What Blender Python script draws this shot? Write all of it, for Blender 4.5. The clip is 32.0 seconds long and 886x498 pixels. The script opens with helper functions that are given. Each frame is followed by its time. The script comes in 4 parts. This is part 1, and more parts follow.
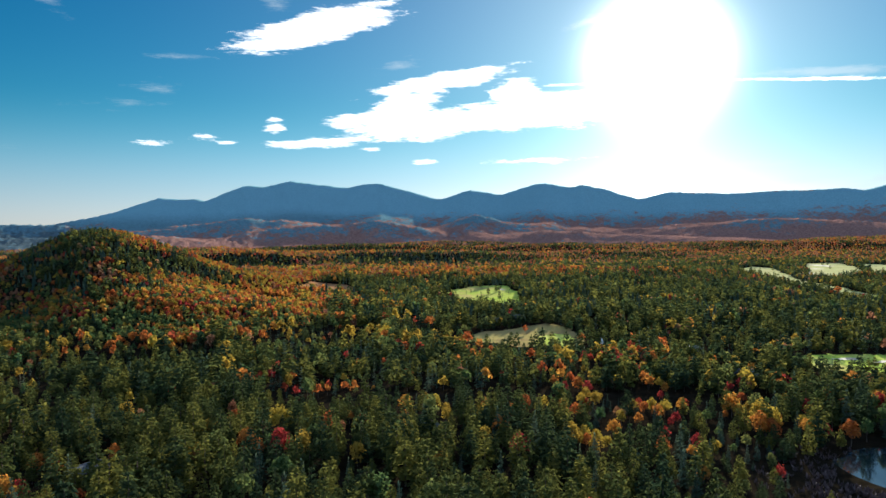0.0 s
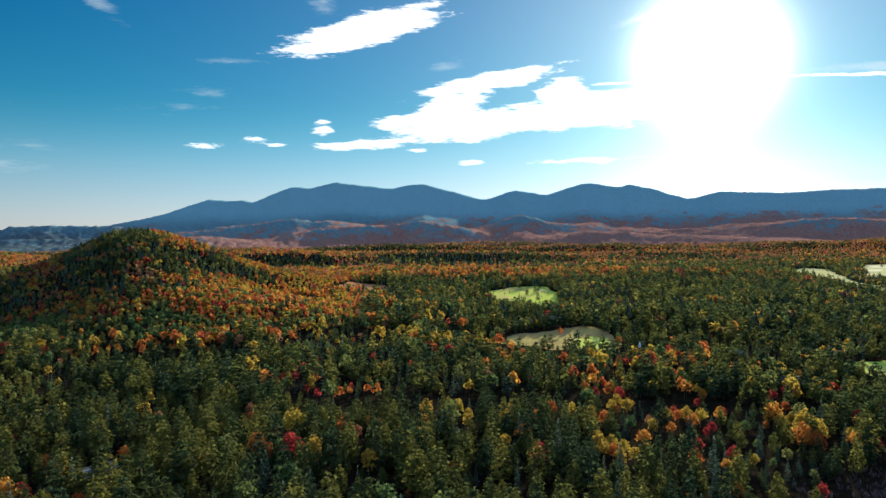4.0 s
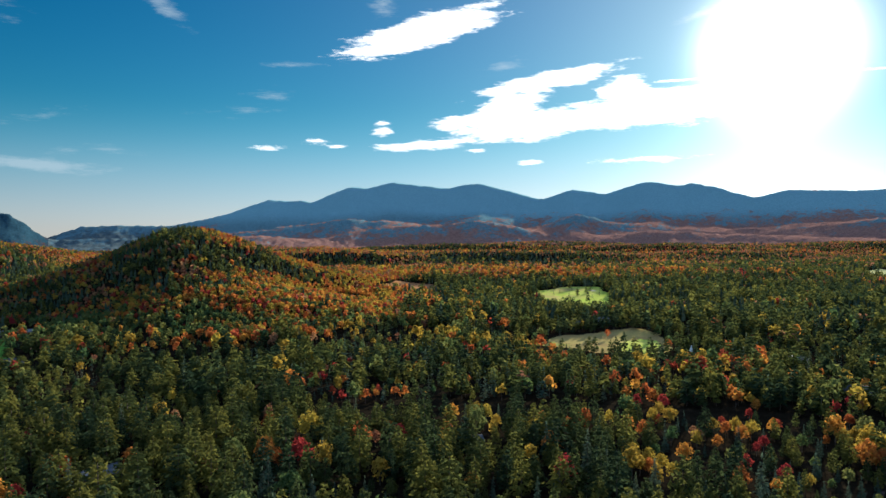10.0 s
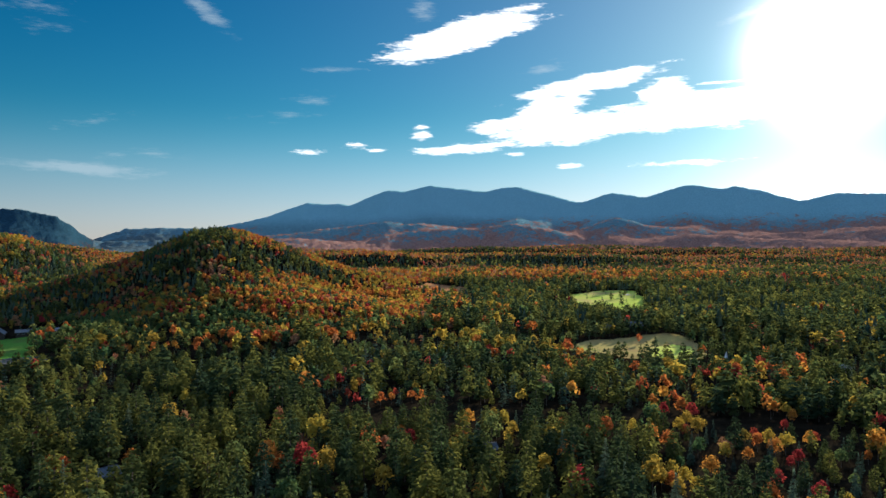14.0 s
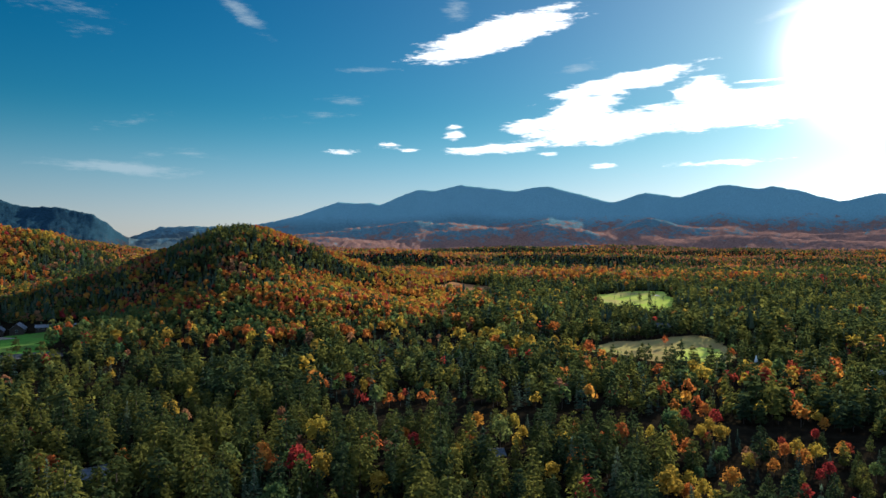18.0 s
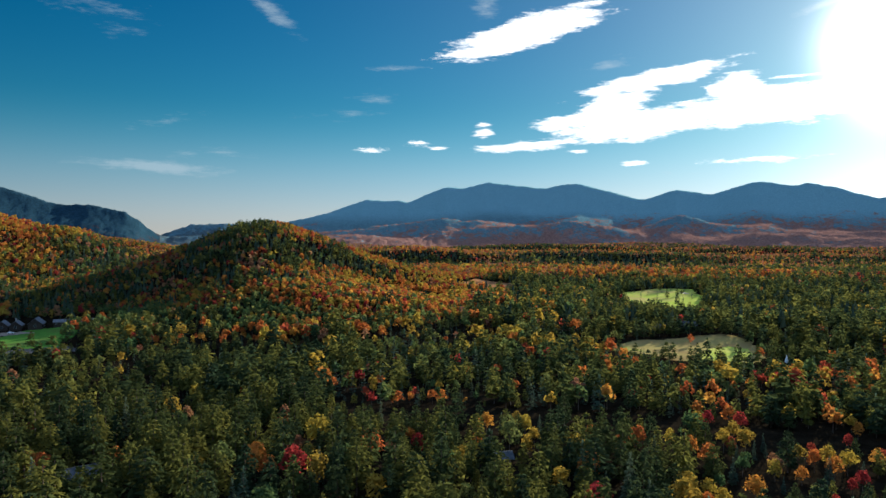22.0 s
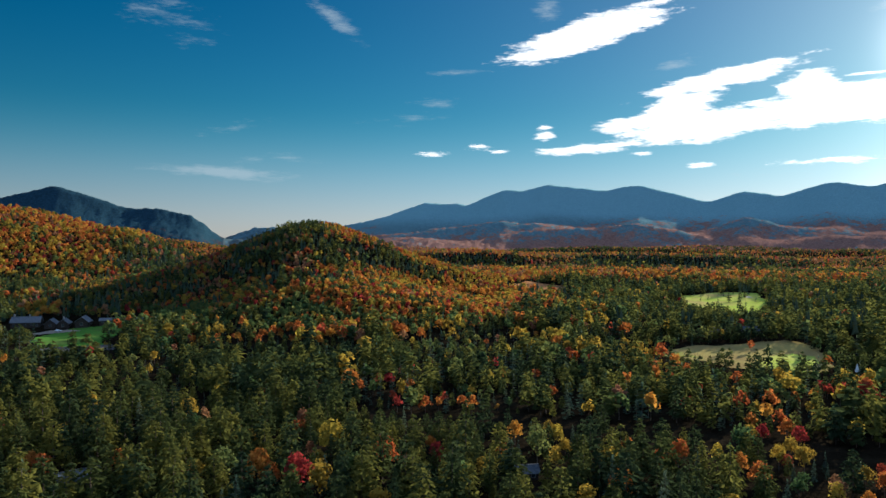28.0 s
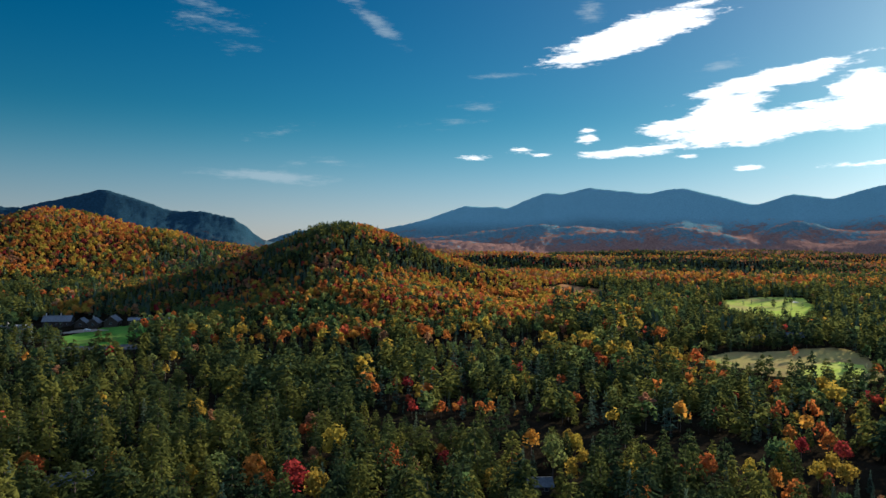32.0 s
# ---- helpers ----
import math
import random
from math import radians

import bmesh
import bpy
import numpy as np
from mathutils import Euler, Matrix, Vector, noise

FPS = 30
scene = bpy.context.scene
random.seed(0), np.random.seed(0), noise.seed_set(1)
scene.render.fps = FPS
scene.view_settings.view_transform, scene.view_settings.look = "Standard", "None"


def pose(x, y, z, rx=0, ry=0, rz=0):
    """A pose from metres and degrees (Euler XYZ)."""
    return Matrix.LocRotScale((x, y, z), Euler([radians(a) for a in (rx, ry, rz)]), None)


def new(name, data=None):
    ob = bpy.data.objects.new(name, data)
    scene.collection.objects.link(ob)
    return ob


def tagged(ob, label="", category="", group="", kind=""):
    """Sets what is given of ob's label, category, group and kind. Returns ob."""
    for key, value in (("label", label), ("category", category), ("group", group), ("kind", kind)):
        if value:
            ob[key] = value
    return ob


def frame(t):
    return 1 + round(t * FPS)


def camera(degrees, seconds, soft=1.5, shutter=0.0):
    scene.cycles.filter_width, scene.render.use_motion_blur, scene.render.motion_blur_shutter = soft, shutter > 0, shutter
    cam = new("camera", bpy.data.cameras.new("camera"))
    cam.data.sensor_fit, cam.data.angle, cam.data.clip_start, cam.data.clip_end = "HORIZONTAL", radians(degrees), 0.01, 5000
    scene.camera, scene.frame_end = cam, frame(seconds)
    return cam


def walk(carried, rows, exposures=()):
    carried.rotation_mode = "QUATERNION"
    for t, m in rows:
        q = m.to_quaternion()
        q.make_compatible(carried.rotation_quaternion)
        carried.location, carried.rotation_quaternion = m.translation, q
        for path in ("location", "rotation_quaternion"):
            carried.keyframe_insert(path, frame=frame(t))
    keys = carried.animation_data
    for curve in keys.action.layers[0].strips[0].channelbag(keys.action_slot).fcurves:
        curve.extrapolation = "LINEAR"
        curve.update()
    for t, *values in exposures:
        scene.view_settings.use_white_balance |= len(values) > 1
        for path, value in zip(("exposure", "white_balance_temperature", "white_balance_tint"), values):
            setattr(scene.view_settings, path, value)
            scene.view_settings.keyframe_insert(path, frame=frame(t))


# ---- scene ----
cam = camera(63.1, 32.0)
# seconds, eye x y z, yaw to the left, pitch, roll (degrees)
PATH = [
    (0, 0.00, 0.00, 81.00, -0.001, -0.938, -0.385),
    (1, 2.70, 3.25, 80.76, 0.921, -0.936, -0.401),
    (2, 5.18, 6.21, 80.65, 1.897, -0.934, -0.470),
    (3, 7.51, 9.25, 80.46, 2.748, -0.904, -0.473),
    (3.5, 8.94, 10.85, 80.25, 3.227, -0.874, -0.436),
    (5.5, 13.39, 17.55, 79.71, 4.758, -0.826, -0.383),
    (6, 14.43, 19.01, 79.49, 5.112, -0.816, -0.369),
    (7, 16.30, 21.97, 79.08, 5.862, -0.806, -0.353),
    (8, 18.22, 25.08, 78.66, 6.681, -0.796, -0.364),
    (9, 20.05, 28.76, 78.13, 7.513, -0.787, -0.347),
    (10, 21.89, 32.42, 77.69, 8.304, -0.806, -0.361),
    (11, 23.60, 35.61, 77.16, 9.051, -0.751, -0.301),
    (12, 25.59, 38.65, 76.54, 9.841, -0.659, -0.315),
    (13, 27.35, 41.90, 76.05, 10.598, -0.563, -0.207),
    (14, 29.12, 45.39, 75.57, 11.352, -0.506, -0.124),
    (14.5, 30.08, 47.35, 75.32, 11.722, -0.500, -0.127),
    (16.5, 33.22, 54.26, 74.26, 12.954, -0.460, 0.095),
    (17, 33.97, 56.08, 74.16, 13.252, -0.461, 0.142),
    (18, 35.36, 59.55, 73.80, 13.896, -0.521, 0.180),
    (19, 36.62, 62.85, 73.34, 14.494, -0.539, 0.184),
    (20, 37.76, 66.36, 72.80, 15.102, -0.555, 0.182),
    (21, 38.71, 69.90, 72.30, 15.673, -0.608, 0.213),
    (22, 39.81, 73.13, 71.72, 16.197, -0.690, 0.243),
    (23, 40.71, 76.35, 71.30, 16.708, -0.765, 0.264),
    (24, 41.89, 79.48, 70.88, 17.636, -0.785, 0.241),
    (25, 43.24, 82.83, 70.25, 18.616, -0.666, 0.238),
    (25.5, 43.82, 84.75, 70.15, 19.045, -0.644, 0.235),
    (27.5, 45.78, 92.20, 69.09, 20.585, -0.485, 0.291),
    (28, 46.24, 94.14, 68.67, 21.004, -0.425, 0.290),
    (29, 47.32, 97.76, 68.30, 21.805, -0.359, 0.305),
    (30, 48.38, 101.30, 67.82, 22.610, -0.288, 0.323),
    (31, 49.34, 105.35, 67.29, 23.493, -0.224, 0.390),
    (32, 50.20, 109.36, 66.76, 24.281, -0.170, 0.484),
]


def flight(x, y, z, yaw, pitch, roll):
    return pose(x, y, z, 90 + pitch, 0, yaw) @ pose(0, 0, 0, 0, 0, roll)


walk(cam, [(t, flight(*row)) for t, *row in PATH], [(0, 1.54, 6150, 10), (12, 1.44, 6150, 10), (24, 1.30, 6150, 10), (32, 1.24, 6150, 10)])

# ---- light ----
SUN_AZ, SUN_EL = -16.6, 14.6            # azimuth to the left of +y, elevation, degrees
to_sun = Vector((-math.sin(radians(SUN_AZ)) * math.cos(radians(SUN_EL)),
                 math.cos(radians(SUN_AZ)) * math.cos(radians(SUN_EL)), math.sin(radians(SUN_EL))))
sun_data = bpy.data.lights.new("sun", "SUN")
sun_data.energy, sun_data.angle, sun_data.color = 5.0, radians(0.5), (1.0, 0.92, 0.76)
sun = new("sun", sun_data)
sun.matrix_world = Matrix.Translation((0, 0, 900)) @ to_sun.to_track_quat("Z", "Y").to_matrix().to_4x4()


class Nodes:
    """Short hand for building node trees."""

    def __init__(self, tree):
        self.tree = tree
        tree.nodes.clear()

    def add(self, kind, **settings):
        n = self.tree.nodes.new(kind)
        for key, value in settings.items():
            if key == "blend_type":
                n.blend_type = value
            elif key == "operation":
                n.operation = value
            elif key == "data_type":
                n.data_type = value
            elif key == "attribute_name":
                n.attribute_name = value
            elif key == "use_clamp":
                n.use_clamp = value
            elif key == "vector_type":
                n.vector_type = value
            elif key == "interpolation_type":
                n.interpolation_type = value
        return n

    def put(self, socket, value):
        if hasattr(value, "is_output"):
            self.tree.links.new(value, socket)
        else:
            socket.default_value = value

    def math(self, op, a, b=0.0, c=0.0, clamp=False):
        n = self.add("ShaderNodeMath", operation=op, use_clamp=clamp)
        for socket, value in zip(n.inputs, (a, b, c)):
            self.put(socket, value)
        return n.outputs[0]

    def vec(self, op, a, b=(0, 0, 0)):
        n = self.add("ShaderNodeVectorMath", operation=op)
        self.put(n.inputs[0], a)
        self.put(n.inputs[1], b)
        return n.outputs["Value"] if op in ("LENGTH", "DOT_PRODUCT", "DISTANCE") else n.outputs["Vector"]

    def mix(self, f, a, b, blend="MIX"):
        n = self.add("ShaderNodeMix", data_type="RGBA", blend_type=blend)
        self.put(n.inputs[0], f)
        self.put(n.inputs[6], a)
        self.put(n.inputs[7], b)
        return n.outputs[2]

    def noise(self, vector, scale, detail=3.0, rough=0.55):
        n = self.add("ShaderNodeTexNoise")
        self.put(n.inputs["Vector"], vector)
        n.inputs["Scale"].default_value, n.inputs["Detail"].default_value = scale, detail
        n.inputs["Roughness"].default_value = rough
        return n.outputs[0]

    def span(self, v, a, b, c=0.0, d=1.0, kind="SMOOTHSTEP"):
        n = self.add("ShaderNodeMapRange", interpolation_type=kind)
        for socket, value in zip(n.inputs, (v, a, b, c, d)):
            self.put(socket, value)
        return n.outputs[0]


def rgb(r, g, b):
    return (r, g, b, 1.0)


# sky with its autumn cirrus; clouds by azimuth, elevation, half width, half height, tilt, strength
CLOUDS = (
    (1.0, 8.85, 6.8, 1.32, 5, 2.6), (3.0, 10.3, 3.2, 1.3, 10, 2.4), (-5.8, 11.2, 2.4, 1.2, 6, 2.2), (-8.0, 9.8, 8.0, 1.55, 2, 2.7), (0.0, 12.1, 6.4, 0.85, 10, 2.0), (6.0, 9.15, 4.0, 0.62, 4, 1.8),
    (9.4, 7.42, 5.0, 0.46, 4, 1.7), (9.9, 15.9, 7.6, 1.4, 14, 2.3), (21.9, 7.06, 1.1, 0.30, 0, 1.0), (18.2, 7.65, 1.2, 0.30, -3, 1.0),
    (16.6, 7.25, 0.8, 0.20, -3, 0.8), (13.1, 8.35, 0.9, 0.42, 4, 1.0), (13.0, 9.1, 0.7, 0.2, 4, 0.8), (1.5, 5.97, 1.3, 0.24, -2, 1.1),
    (5.6, 6.95, 1.0, 0.24, 0, 1.2), (-7.2, 5.98, 4.4, 0.28, 1, 1.2), (-9.2, 11.65, 2.2, 0.14, 0, 1.2),
    (-27.0, 10.85, 6.5, 0.16, -5, 1.4),
)
WISPS = (
    (-11.2, 16.1, 2.2, 0.4, 18, 0.9), (-28.0, 11.3, 6.0, 0.45, -4, 1.0), (-23.5, 5.1, 4.0, 0.45, 0, 0.8),
    (-27.0, 4.1, 4.0, 0.8, 3, 0.9), (-31.0, 3.6, 2.6, 0.7, 10, 0.9), (21.2, 11.1, 1.9, 0.55, 0, 0.5),
    (23.5, 9.8, 3.2, 0.5, 4, 0.35), (19.8, 13.3, 2.4, 0.32, 4, 0.4), (37.6, 5.3, 6.2, 0.62, -3, 1.0),
    (34.3, 6.5, 4.0, 0.35, 2, 0.3), (37.5, 8.6, 2.4, 0.4, 12, 0.3), (29.8, 17.2, 3.4, 0.75, -34, 0.8),
    (12.9, 17.9, 1.3, 1.2, -40, 0.7), (42.4, 16.6, 4.0, 1.4, -24, 0.4), (3.2, 13.4, 2.4, 0.5, 10, 0.5),
    (-4.0, 5.2, 3.0, 0.3, 0, 0.3), (-14.0, 4.9, 8.0, 0.8, 0, 0.5),
)
world = bpy.data.worlds.new("sky")
scene.world = world
world.use_nodes = True
W = Nodes(world.node_tree)
sky = W.add("ShaderNodeTexSky")
sky.sky_type, sky.sun_disc = "NISHITA", False
sky.sun_elevation, sky.sun_rotation = radians(SUN_EL), radians(-SUN_AZ)
sky.altitude, sky.air_density, sky.dust_density, sky.ozone_density = 500, 1.0, 0.15, 2.5
way = W.add("ShaderNodeTexCoord").outputs["Generated"]
sep = W.add("ShaderNodeSeparateXYZ")
W.put(sep.inputs[0], way)
azim = W.math("MULTIPLY", W.math("ARCTAN2", W.math("MULTIPLY", sep.outputs[0], -1.0), sep.outputs[1]), 57.2958)
elev = W.math("MULTIPLY", W.math("ARCSINE", sep.outputs[2]), 57.2958)
flat_way = W.add("ShaderNodeCombineXYZ")
W.put(flat_way.inputs[0], azim)
W.put(flat_way.inputs[1], elev)
flat_way = flat_way.outputs[0]
streak_map = W.add("ShaderNodeMapping")
W.put(streak_map.inputs[0], flat_way)
streak_map.inputs["Rotation"].default_value = (0, 0, radians(8))
streak_map.inputs["Scale"].default_value = (0.36, 1.7, 1)
ragged = W.math("SUBTRACT", W.noise(streak_map.outputs[0], 0.95, 9.0, 0.66), 0.5)
ragged = W.math("MULTIPLY_ADD", W.math("SUBTRACT", W.noise(streak_map.outputs[0], 4.6, 5.0, 0.7), 0.5), 0.32, ragged)


def cloud_cover(rows, holes=()):
    cover = -1.0
    for az, el, half, tall, tilt, strength in rows:
        m = W.add("ShaderNodeMapping", vector_type="TEXTURE")
        W.put(m.inputs[0], flat_way)
        m.inputs["Location"].default_value = (az, el, 0)
        m.inputs["Rotation"].default_value = (0, 0, radians(-tilt))
        m.inputs["Scale"].default_value = (half, tall, 1)
        d = W.vec("LENGTH", m.outputs[0])
        cover = W.math("MAXIMUM", cover, W.math("MULTIPLY_ADD", d, -strength, strength))
    for az, el, half, tall, tilt, strength in holes:
        m = W.add("ShaderNodeMapping", vector_type="TEXTURE")
        W.put(m.inputs[0], flat_way)
        m.inputs["Location"].default_value = (az, el, 0)
        m.inputs["Rotation"].default_value = (0, 0, radians(-tilt))
        m.inputs["Scale"].default_value = (half, tall, 1)
        d = W.math("SUBTRACT", 1.0, W.vec("LENGTH", m.outputs[0]), clamp=True)
        cover = W.math("MULTIPLY_ADD", d, -strength, cover)
    return cover


dense = W.span(W.math("MULTIPLY_ADD", ragged, 3.7, cloud_cover(CLOUDS, ((-2.3, 10.9, 1.6, 0.50, 6, 3.0),))), 0.04, 0.95)
thin = W.math("MULTIPLY", W.span(W.math("MULTIPLY_ADD", ragged, 1.9, cloud_cover(WISPS)), 0.02, 0.9), 0.48)
# aureole of the low sun
near_sun = W.math("MULTIPLY", W.math("ARCCOSINE", W.vec("DOT_PRODUCT", way, tuple((to_sun - Vector((0, 0, 0.027))).normalized()))), 57.2958)
spread = W.math("MULTIPLY", W.math("MULTIPLY", near_sun, near_sun), -1 / 9.6)
glow = W.math("ADD", W.math("MULTIPLY", W.math("EXPONENT", spread), 36.0),
              W.math("MULTIPLY", W.math("EXPONENT", W.math("MULTIPLY", near_sun, -0.085)), 2.1))
aside = W.math("MULTIPLY", W.math("SUBTRACT", azim, SUN_AZ), 0.16)
haze = W.math("MULTIPLY", W.math("EXPONENT", W.math("MULTIPLY", W.math("MULTIPLY", aside, aside), -1.0)),
              W.math("EXPONENT", W.math("MULTIPLY", W.math("MAXIMUM", elev, 0.0), -0.17)))
glow = W.math("MULTIPLY_ADD", haze, 2.9, glow)
toned = W.add("ShaderNodeHueSaturation")
high_up = W.span(elev, 0.5, 11.0)
W.put(toned.inputs["Saturation"], W.math("MULTIPLY_ADD", high_up, 0.75, 0.75))
toned.inputs["Value"].default_value = 0.26
W.put(toned.inputs["Color"], sky.outputs[0])
tone = W.mix(1.0, toned.outputs[0], W.mix(high_up, rgb(1.08, 1.13, 1.40), rgb(0.47, 1.06, 0.99)), "MULTIPLY")
tone = W.mix(thin, tone, rgb(2.1, 2.5, 2.7))
tone = W.mix(dense, tone, rgb(5.5, 5.5, 5.4))
# added blue brightness in the unseen sky overhead and behind, lifting the shadows
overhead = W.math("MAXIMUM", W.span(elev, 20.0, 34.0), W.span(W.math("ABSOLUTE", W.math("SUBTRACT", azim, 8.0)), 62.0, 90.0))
sky_fill = W.math("MULTIPLY", W.span(W.noise(way, 3.2, 6.0, 0.62), 0.38, 0.66), overhead)
tone = W.mix(W.math("MULTIPLY", sky_fill, 0.85), tone, rgb(3.3, 4.6, 6.8))
halo = W.add("ShaderNodeVectorMath", operation="SCALE")
halo.inputs[0].default_value = (1.0, 0.97, 0.90)
W.put(halo.inputs[3], glow)
tone = W.mix(1.0, tone, halo.outputs[0], "ADD")
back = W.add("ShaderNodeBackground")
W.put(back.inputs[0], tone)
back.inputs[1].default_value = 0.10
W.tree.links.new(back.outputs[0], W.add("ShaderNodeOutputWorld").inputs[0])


# ---- materials ----
def material(name):
    m = bpy.data.materials.new(name)
    m.use_nodes = True
    return m, Nodes(m.node_tree)


def finish(n, shader):
    n.tree.links.new(shader, n.add("ShaderNodeOutputMaterial").inputs[0])


def principled(n, colour, rough=0.8, metal=0.0, bump=None, strength=0.3, distance=0.1, spec=0.3):
    b = n.add("ShaderNodeBsdfPrincipled")
    n.put(b.inputs["Base Color"], colour)
    n.put(b.inputs["Roughness"], rough)
    b.inputs["Metallic"].default_value = metal
    b.inputs["Specular IOR Level"].default_value = spec
    if bump is not None:
        k = n.add("ShaderNodeBump")
        k.inputs["Strength"].default_value, k.inputs["Distance"].default_value = strength, distance
        n.put(k.inputs["Height"], bump)
        n.tree.links.new(k.outputs[0], b.inputs["Normal"])
    return b.outputs[0]


def matte(n, colour, bump=None, strength=0.3, distance=0.1):
    d = n.add("ShaderNodeBsdfDiffuse")
    n.put(d.inputs[0], colour)
    if bump is not None:
        k = n.add("ShaderNodeBump")
        k.inputs["Strength"].default_value, k.inputs["Distance"].default_value = strength, distance
        n.put(k.inputs["Height"], bump)
        n.tree.links.new(k.outputs[0], d.inputs["Normal"])
    return d.outputs[0]


def place_of(n):
    return n.add("ShaderNodeNewGeometry").outputs["Position"]


def foliage(name, dark, mid, light, through_light=0.42, shift=0.3):
    """Leaves: each tree has a tint of its own, each clump a small shift; thin enough for light to pass."""
    m, n = material(name)
    info = n.add("ShaderNodeObjectInfo").outputs["Random"]
    own = n.add("ShaderNodeAttribute", attribute_name="tint").outputs["Fac"]
    tint = n.math("FRACT", n.math("ADD", info, own))
    island = n.add("ShaderNodeNewGeometry").outputs["Random Per Island"]
    tint = n.math("ADD", tint, n.math("MULTIPLY_ADD", island, shift, -shift / 2), clamp=True)
    ramp = n.add("ShaderNodeValToRGB")
    ramp.color_ramp.elements[0].color, ramp.color_ramp.elements[1].color = rgb(*dark), rgb(*light)
    ramp.color_ramp.elements[0].position, ramp.color_ramp.elements[1].position = 0.05, 0.95
    ramp.color_ramp.elements.new(0.5).color = rgb(*mid)
    n.put(ramp.inputs[0], tint)
    grain = n.noise(place_of(n), 1.6, 2.0)
    colour = n.mix(1.0, ramp.outputs[0], n.mix(grain, rgb(0.65, 0.65, 0.65), rgb(1.3, 1.3, 1.3)), "MULTIPLY")
    d, t = n.add("ShaderNodeBsdfDiffuse"), n.add("ShaderNodeBsdfTranslucent")
    n.put(d.inputs[0], colour)
    n.put(t.inputs[0], colour)
    both = n.add("ShaderNodeMixShader")
    both.inputs[0].default_value = through_light
    n.tree.links.new(d.outputs[0], both.inputs[1])
    n.tree.links.new(t.outputs[0], both.inputs[2])
    finish(n, both.outputs[0])
    return m


def mottled(name, a, b, scale, rough=0.85, c=None, scale_c=0.05, bump=0.4, distance=0.1):
    m, n = material(name)
    at = place_of(n)
    colour = n.mix(n.span(n.noise(at, scale, 5.0), 0.35, 0.65), rgb(*a), rgb(*b))
    if c:
        colour = n.mix(n.span(n.noise(at, scale_c, 4.0), 0.42, 0.62), colour, rgb(*c))
    finish(n, principled(n, colour, rough, bump=n.noise(at, scale * 3, 4.0), strength=bump, distance=distance, spec=0.12))
    return m


LEAF = {
    "pine": foliage("pine needles", (0.025, 0.042, 0.022), (0.060, 0.074, 0.023), (0.126, 0.122, 0.028), 0.48, 0.13),
    "spruce": foliage("spruce needles", (0.038, 0.068, 0.050), (0.066, 0.100, 0.068), (0.110, 0.138, 0.080), 0.38, 0.14),
    "green": foliage("green leaves", (0.052, 0.094, 0.036), (0.092, 0.132, 0.042), (0.170, 0.170, 0.050)),
    "orange": foliage("orange leaves", (0.33, 0.084, 0.028), (0.42, 0.146, 0.034), (0.47, 0.230, 0.040)),
    "yellow": foliage("yellow leaves", (0.24, 0.160, 0.030), (0.35, 0.226, 0.036), (0.39, 0.288, 0.044)),
    "red": foliage("red leaves", (0.21, 0.026, 0.028), (0.31, 0.042, 0.034), (0.37, 0.080, 0.036)),
    "rust": foliage("rusty leaves", (0.21, 0.088, 0.052), (0.28, 0.130, 0.070), (0.33, 0.175, 0.082)),
}
BARK = mottled("bark", (0.055, 0.042, 0.032), (0.12, 0.095, 0.075), 3.0)


def ground_material(name, spruce, rust, top, haze_blue=None, low=0.49):
    m, n = material(name)
    at = place_of(n)
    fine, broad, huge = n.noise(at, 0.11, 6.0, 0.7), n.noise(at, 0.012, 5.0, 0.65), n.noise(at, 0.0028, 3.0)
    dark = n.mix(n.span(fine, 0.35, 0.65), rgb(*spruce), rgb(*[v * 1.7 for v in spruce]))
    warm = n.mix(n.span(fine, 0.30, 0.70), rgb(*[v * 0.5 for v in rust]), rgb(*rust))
    sep = n.add("ShaderNodeSeparateXYZ")
    n.put(sep.inputs[0], at)
    if haze_blue:
        # haze painted as blue on the high, distant slopes
        blue = n.mix(n.span(fine, 0.35, 0.65), rgb(*haze_blue), rgb(*[v * 1.25 for v in haze_blue]))
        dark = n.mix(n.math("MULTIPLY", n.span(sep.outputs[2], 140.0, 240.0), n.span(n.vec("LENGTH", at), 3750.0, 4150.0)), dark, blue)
    # broadleaf woods grow on the lower slopes, conifers above
    height = n.span(sep.outputs[2], 40.0, top, 0.22, -0.14, "LINEAR")
    warm_share = n.math("ADD", n.math("ADD", n.math("MULTIPLY", broad, 0.42), n.math("MULTIPLY", huge, 0.28)), height)
    warm_share = n.math("MULTIPLY_ADD", n.noise(at, 0.055, 4.0, 0.7), 0.42, n.math("SUBTRACT", warm_share, 0.06))
    # the warm tone is commoner towards +x
    warm_share = n.math("ADD", warm_share, n.span(sep.outputs[0], -1200.0, 1200.0, -0.055, 0.045, "LINEAR"))
    if haze_blue:
        # warm colour put on upward-facing ground, standing for sun on the crests
        lie = n.add("ShaderNodeSeparateXYZ")
        n.put(lie.inputs[0], n.add("ShaderNodeNewGeometry").outputs["Normal"])
        warm_share = n.math("ADD", warm_share, n.span(lie.outputs[2], 0.965, 0.995, 0.0, 0.13))
    colour = n.mix(n.span(warm_share, low, low + 0.10), dark, warm)
    finish(n, matte(n, colour, n.noise(at, 0.16, 5.0, 0.7), 0.6, 3.0))
    return m


